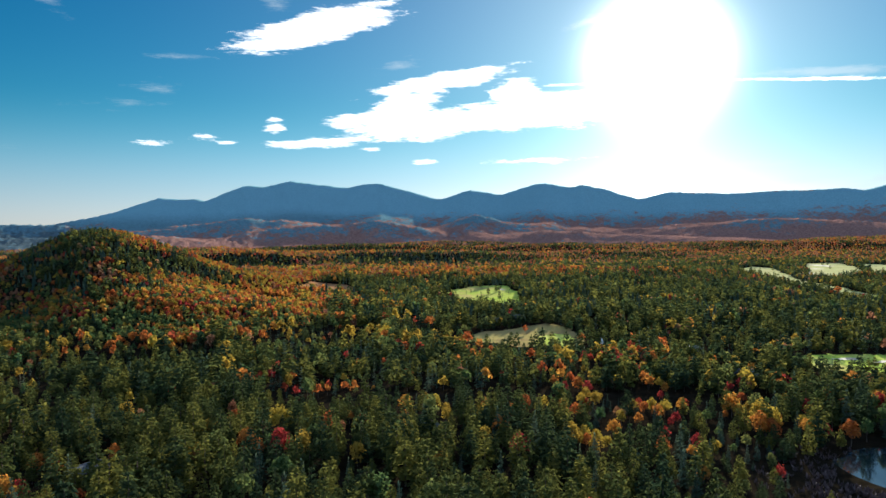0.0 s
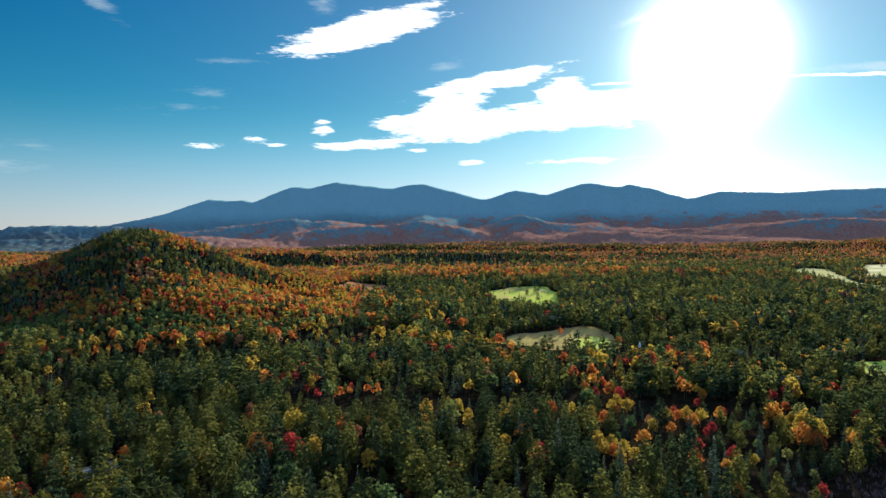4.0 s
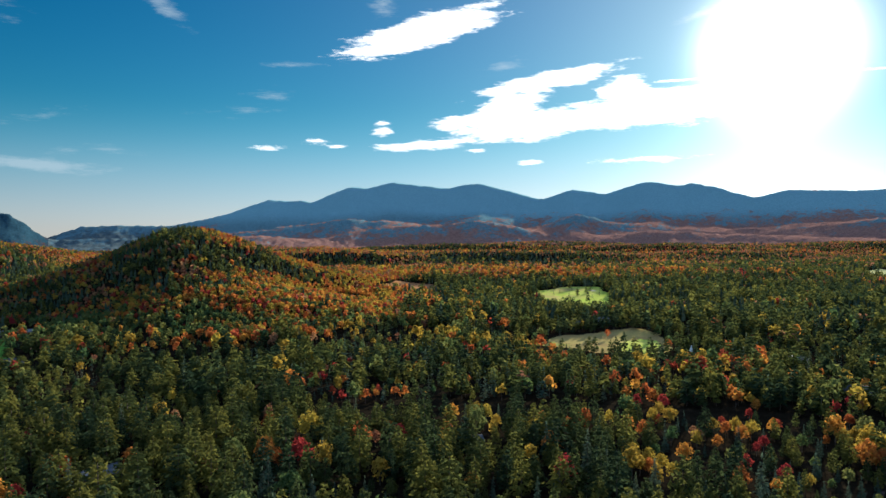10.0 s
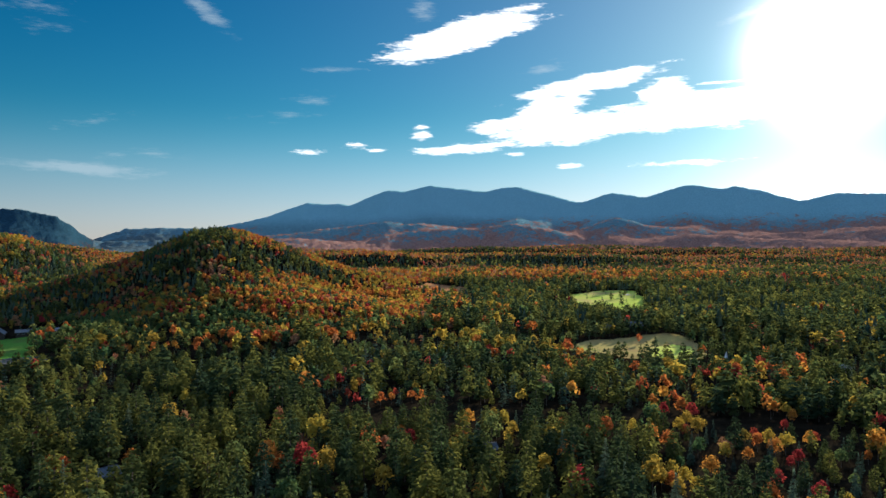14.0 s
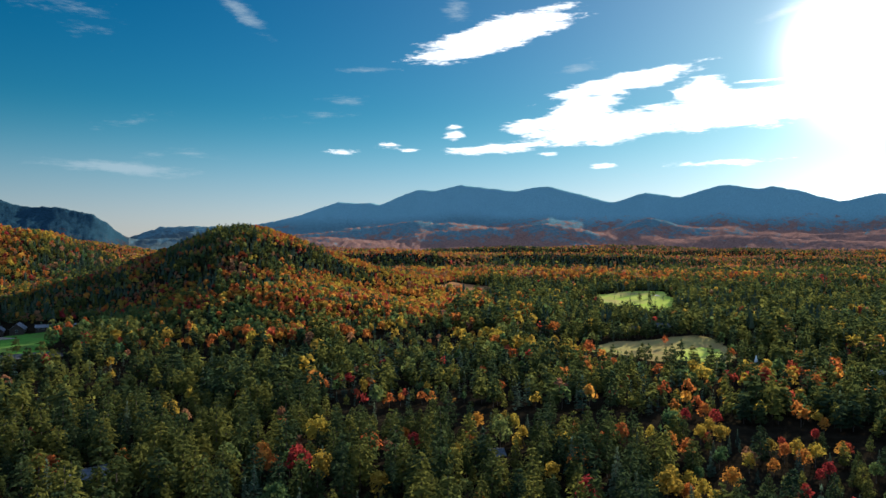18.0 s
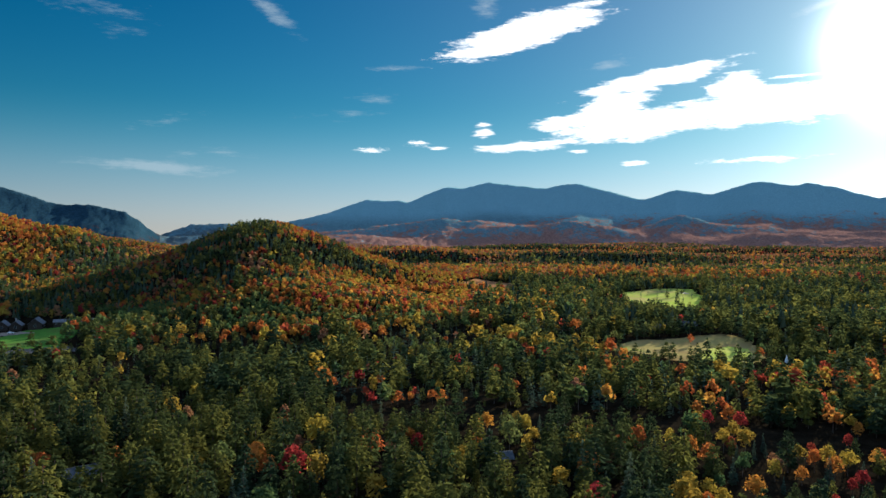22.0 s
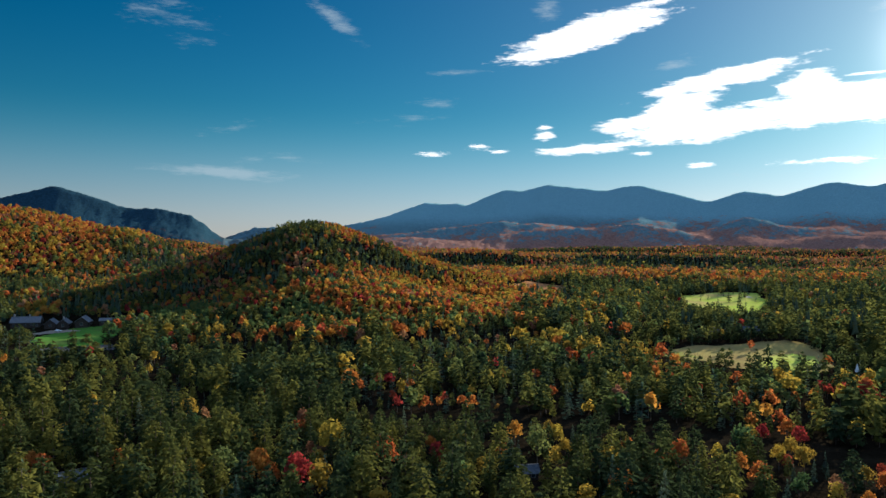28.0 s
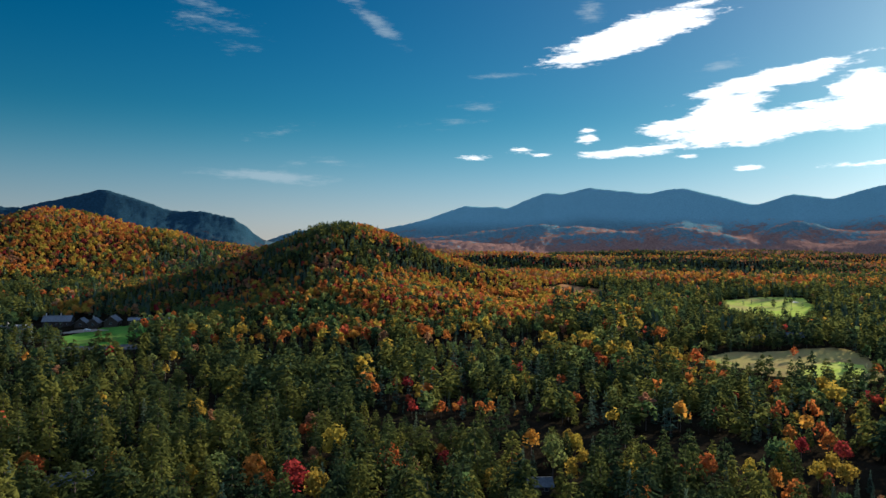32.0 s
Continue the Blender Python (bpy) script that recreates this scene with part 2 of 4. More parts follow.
def grass_material(name, a, b, c):
    m, n = material(name)
    at = place_of(n)
    colour = n.mix(n.span(n.noise(at, 0.035, 4.0), 0.42, 0.60), rgb(*a), rgb(*b))
    colour = n.mix(n.span(n.noise(at, 0.018, 3.0), 0.50, 0.66), colour, rgb(*c))
    colour = n.mix(1.0, colour, n.mix(n.noise(at, 0.9, 4.0), rgb(0.7, 0.7, 0.7), rgb(1.3, 1.3, 1.3)), "MULTIPLY")
    finish(n, matte(n, colour, n.noise(at, 1.2, 3.0), 0.25, 0.3))
    return m


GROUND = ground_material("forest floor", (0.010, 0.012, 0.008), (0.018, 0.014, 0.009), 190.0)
# aerial haze is put into the blue and pink base colours of this range
HAZY_RANGE = ground_material("haze-blue mountain woods", (0.080, 0.142, 0.158), (0.32, 0.170, 0.135), 300.0, (0.150, 0.282, 0.312), 0.535)
# same woods darkened, standing in for shade on the sunlit western peak
DARK_WESTERN = ground_material("darkened western woods", (0.013, 0.034, 0.050), (0.070, 0.036, 0.028), 220.0, None, 0.58)
# both tones are grey-blue: haze put into the plateau's colour
HAZY_PLATEAU = ground_material("haze-blue plateau woods", (0.070, 0.128, 0.150), (0.095, 0.130, 0.142), 300.0, None, 0.5)
FAIRWAY = grass_material("fairway grass", (0.32, 0.40, 0.065), (0.42, 0.43, 0.10), (0.38, 0.31, 0.11))
PALE_FAIRWAY = grass_material("pale fairway grass", (0.36, 0.36, 0.15), (0.43, 0.41, 0.19), (0.33, 0.29, 0.15))
MEADOW = grass_material("meadow grass", (0.27, 0.195, 0.080), (0.30, 0.240, 0.085), (0.22, 0.34, 0.050))
LAWN = grass_material("lawn grass", (0.07, 0.17, 0.03), (0.09, 0.21, 0.035), (0.09, 0.14, 0.035))
MARSH = grass_material("marsh sedge", (0.25, 0.11, 0.05), (0.33, 0.16, 0.07), (0.21, 0.12, 0.06))
SAND = mottled("bunker sand", (0.32, 0.29, 0.20), (0.40, 0.36, 0.26), 0.4)
ASPHALT = mottled("asphalt", (0.055, 0.053, 0.055), (0.085, 0.08, 0.08), 0.5)


def water_material():
    m, n = material("pond water")
    at = place_of(n)
    finish(n, principled(n, rgb(0.012, 0.022, 0.028), 0.06, bump=n.noise(at, 0.8, 3.0), strength=0.06, distance=0.1, spec=0.5))
    return m


WATER = water_material()


# ---- shapes ----
def hashed(ix, iy, seed):
    h = (ix.astype(np.int64) * 374761393 + iy.astype(np.int64) * 668265263 + seed * 974711) & 0x7FFFFFFF
    h = ((h ^ (h >> 13)) * 1274126177) & 0x7FFFFFFF
    return ((h ^ (h >> 16)) & 0xFFFF) / 65535.0


def value_noise(x, y, seed):
    ix, iy = np.floor(x), np.floor(y)
    u, v = x - ix, y - iy
    u, v = u * u * (3 - 2 * u), v * v * (3 - 2 * v)
    a, b = hashed(ix, iy, seed), hashed(ix + 1, iy, seed)
    c, d = hashed(ix, iy + 1, seed), hashed(ix + 1, iy + 1, seed)
    return (a * (1 - u) + b * u) * (1 - v) + (c * (1 - u) + d * u) * v


def fbm(x, y, size, octaves, seed):
    total, gain = 0.0, 0.5
    for k in range(octaves):
        total = total + gain * (value_noise(x / size * 2**k + 17.3 * k, y / size * 2**k, seed + k) - 0.5)
        gain *= 0.55
    return total                                   # about -0.5 to 0.5


def mound(x, y, cx, cy, high, a, b, turn, power=1.0):
    c, s = math.cos(turn), math.sin(turn)
    u, v = ((x - cx) * c + (y - cy) * s) / a, (-(x - cx) * s + (y - cy) * c) / b
    return high * np.exp(-((u * u + v * v) ** power))


def knoll(x, y):
    """The nearer wooded hill: summit, long shoulder, front lobe."""
    return (mound(x, y, -386, 820, 68.5, 93, 117, 0.01, 1.04) + mound(x, y, -269, 837, 23.2, 51, 182, -0.44)
            + mound(x, y, -348, 656, 32.8, 192, 113, -0.26) - mound(x, y, -372, 592, 11, 76, 70, 0.3))


def west_hill(x, y):
    return mound(x, y, -1005, 922, 97, 168, 316, 0.67) + mound(x, y, -765, 950, 36, 89, 187, 0.68)


# summits of the far ranges: azimuth, elevation, slope to the left, slope to the right (degrees from the first eye)
HIGH_RANGE = ((21.3, 3.02, 0.36, 0.10), (18.9, 2.97, 0.22, 0.30), (15.1, 3.95, 0.39, 0.08), (11.8, 4.37, 0.27, 0.13),
              (5.2, 4.23, 0.15, 0.27), (-2.3, 3.66, 0.31, 0.18), (-7.8, 4.13, 0.28, 0.19), (-10.9, 3.88, 0.25, 0.30), (-12.4, 3.57, 0.12, 0.33),
              (-17.6, 3.30, 0.24, 0.06), (-24.5, 3.13, 0.06, 0.02), (-28.9, 3.17, 0.08, 0.22), (-34.0, 3.90, 0.26, 0.1))
MESA = ((32.3, 1.0, 0.05, 0.03), (28.0, 0.98, 0.02, 0.2))
WEST_PEAK = ((47.7, 3.75, 0.30, 0.335), (41.2, 2.36, 0.05, 0.23), (55.0, 2.32, 0.04, 0.03), (66.0, 2.6, 0.1, 0.05))
FOOTHILLS = ((-3.0, 3450, 98, 270, 200, 0.75), (17.2, 3450, 88, 420, 170, 0.8), (4.4, 3200, 52, 330, 150, 0.8),
             (-24.5, 3450, 88, 560, 190, 0.8), (10.5, 3150, 38, 420, 160, 0.8), (-9.5, 3050, 36, 460, 150, 0.8),
             (-16.0, 2950, 30, 380, 150, 0.8), (23.0, 3000, 46, 330, 190, 0.8), (-30.0, 2750, 30, 420, 170, 0.8),
             (-19.0, 2500, 18, 360, 120, 0.9), (-1.0, 1130, 8, 420, 95, 1.0), (1.5, 1700, 22, 320, 95, 1.25),
             (16.5, 1600, 28, 230, 85, 1.2), (-13.0, 1900, 14, 300, 90, 1.1), (11.0, 1950, 20, 260, 90, 1.1),
             (-8.5, 2300, 24, 380, 110, 1.1), (7.5, 2350, 26, 340, 110, 1.1), (17.0, 2150, 18, 260, 100, 0.9),
             (0.0, 2700, 22, 380, 110, 1.0), (40.0, 2000, 45, 240, 260, 1.0), (-30.0, 2500, 22, 300, 160, 1.0))


def crest(az, summits):
    tops = []
    for a, e, left, right in summits:
        steep = (left + right) / 2 + (left - right) / 2 * np.tanh((az - a) / 0.45)
        tops.append(e - steep * (np.sqrt((az - a) ** 2 + 0.05) - 0.15))
    tops = np.array(tops)
    return np.log(np.exp(tops * 20).sum(0)) / 20


def slope_up(r, start, top, steep):
    """A long gentle apron, then the steep upper slope; the back falls away behind the crest."""
    start = np.maximum(start, top - steep)
    s = np.clip((r - start) / (top - start), 0, 1)
    fall = np.clip((r - top) / (4930 - top), 0, 1)
    return (0.30 * s + 0.70 * s**3) * (1 - 0.85 * fall**0.8)


def ground_height(x, y):
    x, y = np.asarray(x, float), np.asarray(y, float)
    r, az = np.hypot(x, y), np.degrees(np.arctan2(-x, y))
    z = np.interp(r, [0, 300, 450, 600, 870, 1200, 2500, 3000, 3400, 4900], [0, 0, 3, 6, 11, 18, 30, 42, 48, 60])
    ahead = np.interp(y, [-200, 200], [0, 1])
    z = z + fbm(x, y, 160, 3, 5) * np.interp(r, [0, 250, 700, 1500], [2, 3, 5, 14]) * ahead
    z = z + ahead * knoll(x, y) + west_hill(x, y) - mound(x, y, -370, 460, 3.4, 110, 80, 0.0)
    for a, d, high, wide, deep, power in FOOTHILLS:
        a = radians(a)
        z = z + mound(x, y, -d * math.sin(a), d * math.cos(a), high, wide, deep, a, power)
    rough = fbm(x, y, 520, 5, 9)
    z = z + np.clip((r - 2300) / 500, 0, 1) * fbm(az * 62, r * 0.8, 330, 3, 55) * 13
    spur = 0.6 - np.abs(fbm(az * 75, r * 0.35, 420, 4, 21)) * 4
    ranges = np.zeros(np.shape(r))
    for summits, start, top, first, last in ((HIGH_RANGE, 2800, 4550, -75, 31.5), (MESA, 3700, 4300, 25, 37),
                                             (WEST_PEAK, 2850, 3520, 35.2, 85)):
        e = crest(az, summits)
        if summits is WEST_PEAK:
            e = np.minimum(e, (az - 35.9) * 0.66)
        e = np.clip(e, 0.05, None) * np.clip(np.minimum((az - first) / 2.5, (last - az) / 2.5), 0, 1)
        full = np.maximum(81 + top * np.tan(np.radians(e)) - 48, 0)
        s = slope_up(r, start, top, full * 4.6 + 60)
        relief = 1.0 if summits is HIGH_RANGE else 0.35
        rise = full * s + relief * (rough * 36 + spur * 30) * s * (1 - s) * 2.6 * np.clip(full / 150, 0, 1)
        ranges = np.maximum(ranges, rise)
    z = z + ranges
    return z - 1.6 * np.exp(-(((x - 170) / 42) ** 2 + ((y - 250) / 34) ** 2) ** 2)


def mesh_object(name, verts, faces, mats, slots=None, tint=None, smooth=False):
    """A mesh from arrays of vertices and of triangles or quads."""
    verts, faces = np.asarray(verts, np.float32), np.asarray(faces, np.int32)
    me = bpy.data.meshes.new(name)
    k = faces.shape[1]
    me.vertices.add(len(verts))
    me.vertices.foreach_set("co", verts.ravel())
    me.loops.add(faces.size)
    me.loops.foreach_set("vertex_index", faces.ravel())
    me.polygons.add(len(faces))
    me.polygons.foreach_set("loop_start", np.arange(0, faces.size, k, dtype=np.int32))
    if slots is not None:
        me.polygons.foreach_set("material_index", np.asarray(slots, np.int32))
    me.polygons.foreach_set("use_smooth", np.full(len(faces), smooth))
    if tint is not None:
        me.attributes.new("tint", "FLOAT", "POINT").data.foreach_set("value", np.asarray(tint, np.float32))
    for m in mats:
        me.materials.append(m)
    me.update(calc_edges=True)
    return me


def part(name, bm, mat, parent, label=""):
    """Links a bmesh (or a mesh) as one mesh object under a thing or a part."""
    if isinstance(bm, bmesh.types.BMesh):
        me = bpy.data.meshes.new(name)
        bm.to_mesh(me)
        bm.free()
        me.materials.append(mat)
    else:
        me = bm
    ob = new(name, me)
    ob.parent = parent
    return tagged(ob, label)


# ---- ground ----
def build_ground():
    az = np.r_[np.arange(-180, -44, 4.0), np.arange(-44, 72, 0.19), np.arange(72, 180, 4.0)]
    r = np.r_[0.5, np.arange(60, 300, 30), np.geomspace(300, 2600, 130), np.geomspace(2620, 4930, 100)]
    A, R = np.meshgrid(np.radians(az), r, indexing="ij")
    x, y = -R * np.sin(A), R * np.cos(A)
    z = ground_height(x, y)
    # treetops of the far woods stand uneven
    canopy = np.random.default_rng(3).uniform(-1, 1, z.shape) * np.clip((R - 2600) / 60, 0, 1)
    z = z + canopy * np.interp(z, [0, 190, 260], [5.0, 4.0, 1.5])
    verts = np.stack([x, y, z], -1).reshape(-1, 3)
    n, m = len(az), len(r)
    i, j = np.meshgrid(np.arange(n), np.arange(m - 1), indexing="ij")
    i2 = (i + 1) % n
    faces = np.stack([i * m + j, i * m + j + 1, i2 * m + j + 1, i2 * m + j], -1).reshape(-1, 4)
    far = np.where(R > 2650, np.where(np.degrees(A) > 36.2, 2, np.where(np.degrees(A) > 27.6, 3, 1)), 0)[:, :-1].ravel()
    ob = new("ground", mesh_object("ground", verts, faces[:, ::-1], [GROUND, HAZY_RANGE, DARK_WESTERN, HAZY_PLATEAU], far, smooth=True))
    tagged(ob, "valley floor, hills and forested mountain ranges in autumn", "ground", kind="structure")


build_ground()

FAIRWAY_A = ((3, 898), (6, 925), (28, 957), (62, 968), (84, 963), (92, 905), (92, 850), (80, 785), (64, 775), (36, 795), (18, 840))
MEADOW_B = ((16, 524), (12, 540), (27, 566), (60, 594), (83, 613), (94, 600), (100, 565), (103, 528), (92, 508), (70, 514), (52, 508), (36, 522))
MOWN_STRIP = ((66, 516), (70, 548), (84, 566), (96, 556), (97, 536), (88, 516), (76, 512))
FAIRWAY_C = ((516, 1290), (575, 1345), (590, 1290), (524, 1110), (504, 1036), (496, 971), (490, 876), (478, 790), (452, 748),
             (448, 785), (456, 861), (458, 900), (462, 985), (482, 1090), (476, 1150))
FAIRWAY_D = ((650, 1299), (723, 1430), (790, 1440), (750, 1310), (646, 1100), (567, 1040), (545, 1072), (600, 1180))
FAIRWAY_E = ((805, 1402), (860, 1420), (850, 1330), (760, 1180), (680, 1075), (650, 1092), (705, 1193))
FAIRWAY_F = ((214, 419), (218, 455), (245, 463), (290, 458), (335, 436), (312, 390), (250, 398), (226, 404))
MARSH_STRIP = ((-185, 900), (-178, 975), (-135, 990), (-100, 930), (-118, 885))
POND = ((128, 232), (138, 256), (160, 276), (190, 284), (212, 262), (206, 228), (176, 214), (144, 218))
LAWN_G = ((-330, 402), (-350, 414), (-370, 434), (-388, 451), (-395, 484), (-372, 505), (-344, 481), (-326, 450), (-306, 432), (-316, 406))
LODGE_YARD = ((-385, 445), (-440, 432), (-458, 480), (-428, 512), (-375, 532), (-350, 524), (-372, 498))
LODGE_VIEW = ((-352, 416), (-326, 402), (-306, 424), (-322, 455), (-300, 452), (-272, 424), (-262, 398), (-300, 372), (-345, 374), (-376, 400))
HOUSE_PLOT = ((-13, 293), (-13, 306), (2, 306), (2, 293))
PINE_PLOT = ((-129, 238), (-129, 253), (-115, 253), (-115, 238))
CLEARINGS = (FAIRWAY_A, MEADOW_B, FAIRWAY_C, FAIRWAY_D, FAIRWAY_E, FAIRWAY_F, MARSH_STRIP, POND, LAWN_G, LODGE_YARD, HOUSE_PLOT, PINE_PLOT)


def inside(x, y, outline):
    hit = np.zeros(np.shape(x), bool)
    for (x1, y1), (x2, y2) in zip(outline, outline[1:] + outline[:1]):
        cross = (y1 > y) != (y2 > y)
        hit ^= cross & (x < (x2 - x1) * (y - y1) / (y2 - y1 + 1e-9) + x1)
    return hit


def patch(name, outline, mat, label, category, lift=0.25, flat=None, step=3.0, ragged=5.0):
    """A sheet of grass, sedge or water that follows the ground inside an outline."""
    p = np.array(outline)
    lo, hi = p.min(0) - step, p.max(0) + step
    gx, gy = np.meshgrid(np.arange(lo[0], hi[0], step), np.arange(lo[1], hi[1], step), indexing="ij")
    wx = gx + fbm(gx, gy, 25, 3, 31) * ragged * 2
    wy = gy + fbm(gx, gy, 25, 3, 47) * ragged * 2
    keep = inside(wx, wy, outline)
    z = ground_height(gx, gy) + lift if flat is None else np.full(gx.shape, flat)
    n, m = gx.shape
    i, j = np.where(keep[:-1, :-1])
    a = i * m + j
    faces = np.stack([a, a + m, a + m + 1, a + 1], -1)
    used, faces = np.unique(faces, return_inverse=True)
    verts = np.stack([gx, gy, z], -1).reshape(-1, 3)[used]
    ob = new(name, mesh_object(name, verts, faces.reshape(-1, 4), [mat], smooth=True))
    return tagged(ob, label, category, kind="structure")


patch("fairway", FAIRWAY_A, FAIRWAY, "sunlit golf fairway cut into dark conifer forest", "fairway", step=2, ragged=9)
patch("meadow", MEADOW_B, MEADOW, "tan and green mown meadow among autumn trees", "meadow", step=1.5, ragged=9)
patch("mown_strip", MOWN_STRIP, FAIRWAY, "greener mown strip at the meadow's sunny end", "meadow", lift=0.27, step=1.5, ragged=6)
patch("fairway", FAIRWAY_C, PALE_FAIRWAY, "pale sunlit golf fairway between dark tree belts", "fairway", step=5, ragged=8)
patch("fairway", FAIRWAY_D, PALE_FAIRWAY, "pale sunlit golf fairway between dark tree belts", "fairway", step=5, ragged=8)
patch("fairway", FAIRWAY_E, PALE_FAIRWAY, "pale sunlit golf fairway between dark tree belts", "fairway", step=5, ragged=8)
patch("fairway", FAIRWAY_F, FAIRWAY, "green golf fairway edged by pines", "fairway")
patch("marsh", MARSH_STRIP, MARSH, "rusty brown sedge marsh at the hill's foot", "marsh")
patch("lawn", LAWN_G, LAWN, "bright green lawn in front of the lodge", "lawn", step=2)
patch("pond", POND, WATER, "still dark pond reflecting the blue sky", "water", flat=-0.55, step=1.5, ragged=2)


# ---- trees ----
def tris_of_quads(q):
    return np.concatenate([q[:, [0, 1, 2]], q[:, [0, 2, 3]]])


def leaf_quads(centres, normals, sizes, rng, stretch=1.3, along=None):
    """A bent four-cornered clump of leaves for each centre."""
    n = len(centres)
    normals = normals / np.linalg.norm(normals, axis=1, keepdims=True)
    lie = rng.normal(size=(n, 3)) if along is None else np.cross(along + rng.normal(0, 0.35, (n, 3)), normals)
    side = np.cross(normals, lie)
    side /= np.linalg.norm(side, axis=1, keepdims=True)
    up = np.cross(normals, side)
    s = sizes[:, None]
    j = rng.uniform(0.6, 1.25, (4, n, 1))
    corners = [centres - side * s * stretch * j[0], centres - up * s * j[1] - normals * s * 0.3,
               centres + side * s * stretch * j[2], centres + up * s * j[3] - normals * s * 0.3]
    verts = np.stack(corners, 1).reshape(-1, 3)
    return verts, tris_of_quads(np.arange(4 * n).reshape(n, 4))


def joined(pieces):
    verts, tris, count = [], [], 0
    for v, t in pieces:
        verts.append(v)
        tris.append(t + count)
        count += len(v)
    return np.concatenate(verts), np.concatenate(tris)


def stem(points, radii, sides):
    """A tapered tube through points."""
    verts, tris = [], []
    for p, r in zip(points, radii):
        for k in range(sides):
            a = 2 * math.pi * k / sides
            verts.append((p[0] + r * math.cos(a), p[1] + r * math.sin(a), p[2]))
    for level in range(len(points) - 1):
        for k in range(sides):
            a, b = level * sides + k, level * sides + (k + 1) % sides
            tris += [(a, b, b + sides), (a, b + sides, a + sides)]
    return np.array(verts), np.array(tris)


def fronds(base, tip, half, rng):
    """A kite of needles from each base to each tip, bent a little across its middle."""
    along = tip - base
    side = np.stack([-along[:, 1], along[:, 0], rng.normal(0, 0.25, len(base)) * np.linalg.norm(along, axis=1)], -1)
    side /= np.linalg.norm(side, axis=1, keepdims=True) + 1e-9
    belly = base + along * rng.uniform(0.5, 0.7, (len(base), 1))
    belly[:, 2] -= half * 0.25
    corners = [base, belly - side * half[:, None], tip, belly + side * half[:, None]]
    n = len(base)
    return np.stack(corners, 1).reshape(-1, 3), tris_of_quads(np.arange(4 * n).reshape(n, 4))


def conifer_crown(rng, whorls, arms, twigs, bottom, reach, lift, slim, ragged_edge, tops=3):
    """Height 1. Whorls of arms, each a spray of needled fronds."""
    base, tip, half = [], [], []
    for w in range(whorls):
        h = bottom + (0.985 - bottom) * (w + rng.uniform(-0.3, 0.3)) / whorls
        f = (h - bottom) / (1 - bottom)
        out = reach * (1.03 - f) ** 0.75 * min(1.0, 0.72 + 1.6 * f) * rng.uniform(1 - ragged_edge, 1 + ragged_edge)
        turn = rng.uniform(0, 6.28)
        for a in range(arms):
            ang = turn + 6.283 * (a + rng.uniform(-0.35, 0.35)) / arms
            length = out * rng.uniform(0.6, 1.2)
            rise = lift * length + rng.normal(0, 0.012)
            for k in range(twigs):
                off = 0.0 if k == 0 else rng.uniform(0.25, 0.75) * (1 if k % 2 else -1)
                start = rng.uniform(0.02, 0.15) if k == 0 else rng.uniform(0.2, 0.62)
                size = length * (1 - start) if k == 0 else length * rng.uniform(0.36, 0.55)
                b = np.array([math.cos(ang) * length * start, math.sin(ang) * length * start, h + rise * start])
                t = b + np.array([math.cos(ang + off) * size, math.sin(ang + off) * size, rise * 0.7 + rng.normal(0, 0.02)])
                t[2] = min(t[2], 0.99)
                base.append(b)
                tip.append(t)
                half.append(size * slim * rng.uniform(0.8, 1.25))
    for k in range(tops):
        a = 2.1 * k + rng.uniform(0, 1)
        base.append(np.array([0, 0, 0.86]))
        tip.append(np.array([0.03 * math.cos(a), 0.03 * math.sin(a), 1.0]))
        half.append(0.018)
    return fronds(np.array(base), np.array(tip), np.array(half), rng)


def pine_crown(rng, tiers, arms, sprays, bottom, reach, size):
    """Height 1. Tiers of boughs under a rounded top, each bough ending in a few tufts of needles."""
    c, nrm, small = [], [], []
    for i in range(tiers):
        f = min(max((i + rng.uniform(-0.25, 0.25)) / (tiers - 0.3), 0.0), 1.0)
        level = bottom + (0.95 - bottom) * f
        r = reach * max(1 - f**1.15, 0.02) ** 0.62 * min(1.0, 0.74 + 1.3 * f) * rng.uniform(0.85, 1.12)
        n = max(2, round(arms * (0.45 + 0.55 * r / reach)))
        turn = rng.uniform(0, 6.28)
        for k in range(n):
            ang = turn + 6.283 * (k + rng.uniform(-0.32, 0.32)) / n
            long = r * rng.uniform(0.70, 1.15)
            for j in range(sprays):
                at = rng.uniform(0.78, 1.0) if j == 0 else rng.uniform(0.35, 0.95)
                a = ang + rng.normal(0, 0.20)
                h = level + long * (-0.25 * at + 0.28 * at * at) + rng.normal(0, 0.010)
                c.append((math.cos(a) * long * at, math.sin(a) * long * at, min(h, 0.985)))
                nrm.append((math.cos(a) * 0.62, math.sin(a) * 0.62, 1.0))
                small.append(0.62 + 0.42 * r / reach)
    c, nrm = np.array(c), np.array(nrm)
    nrm += rng.normal(0, 0.34, nrm.shape)
    return leaf_quads(c, nrm, 0.9 * size * np.array(small) * rng.uniform(0.7, 1.3, len(c)), rng, 2.0, c * np.array((1, 1, 0)))


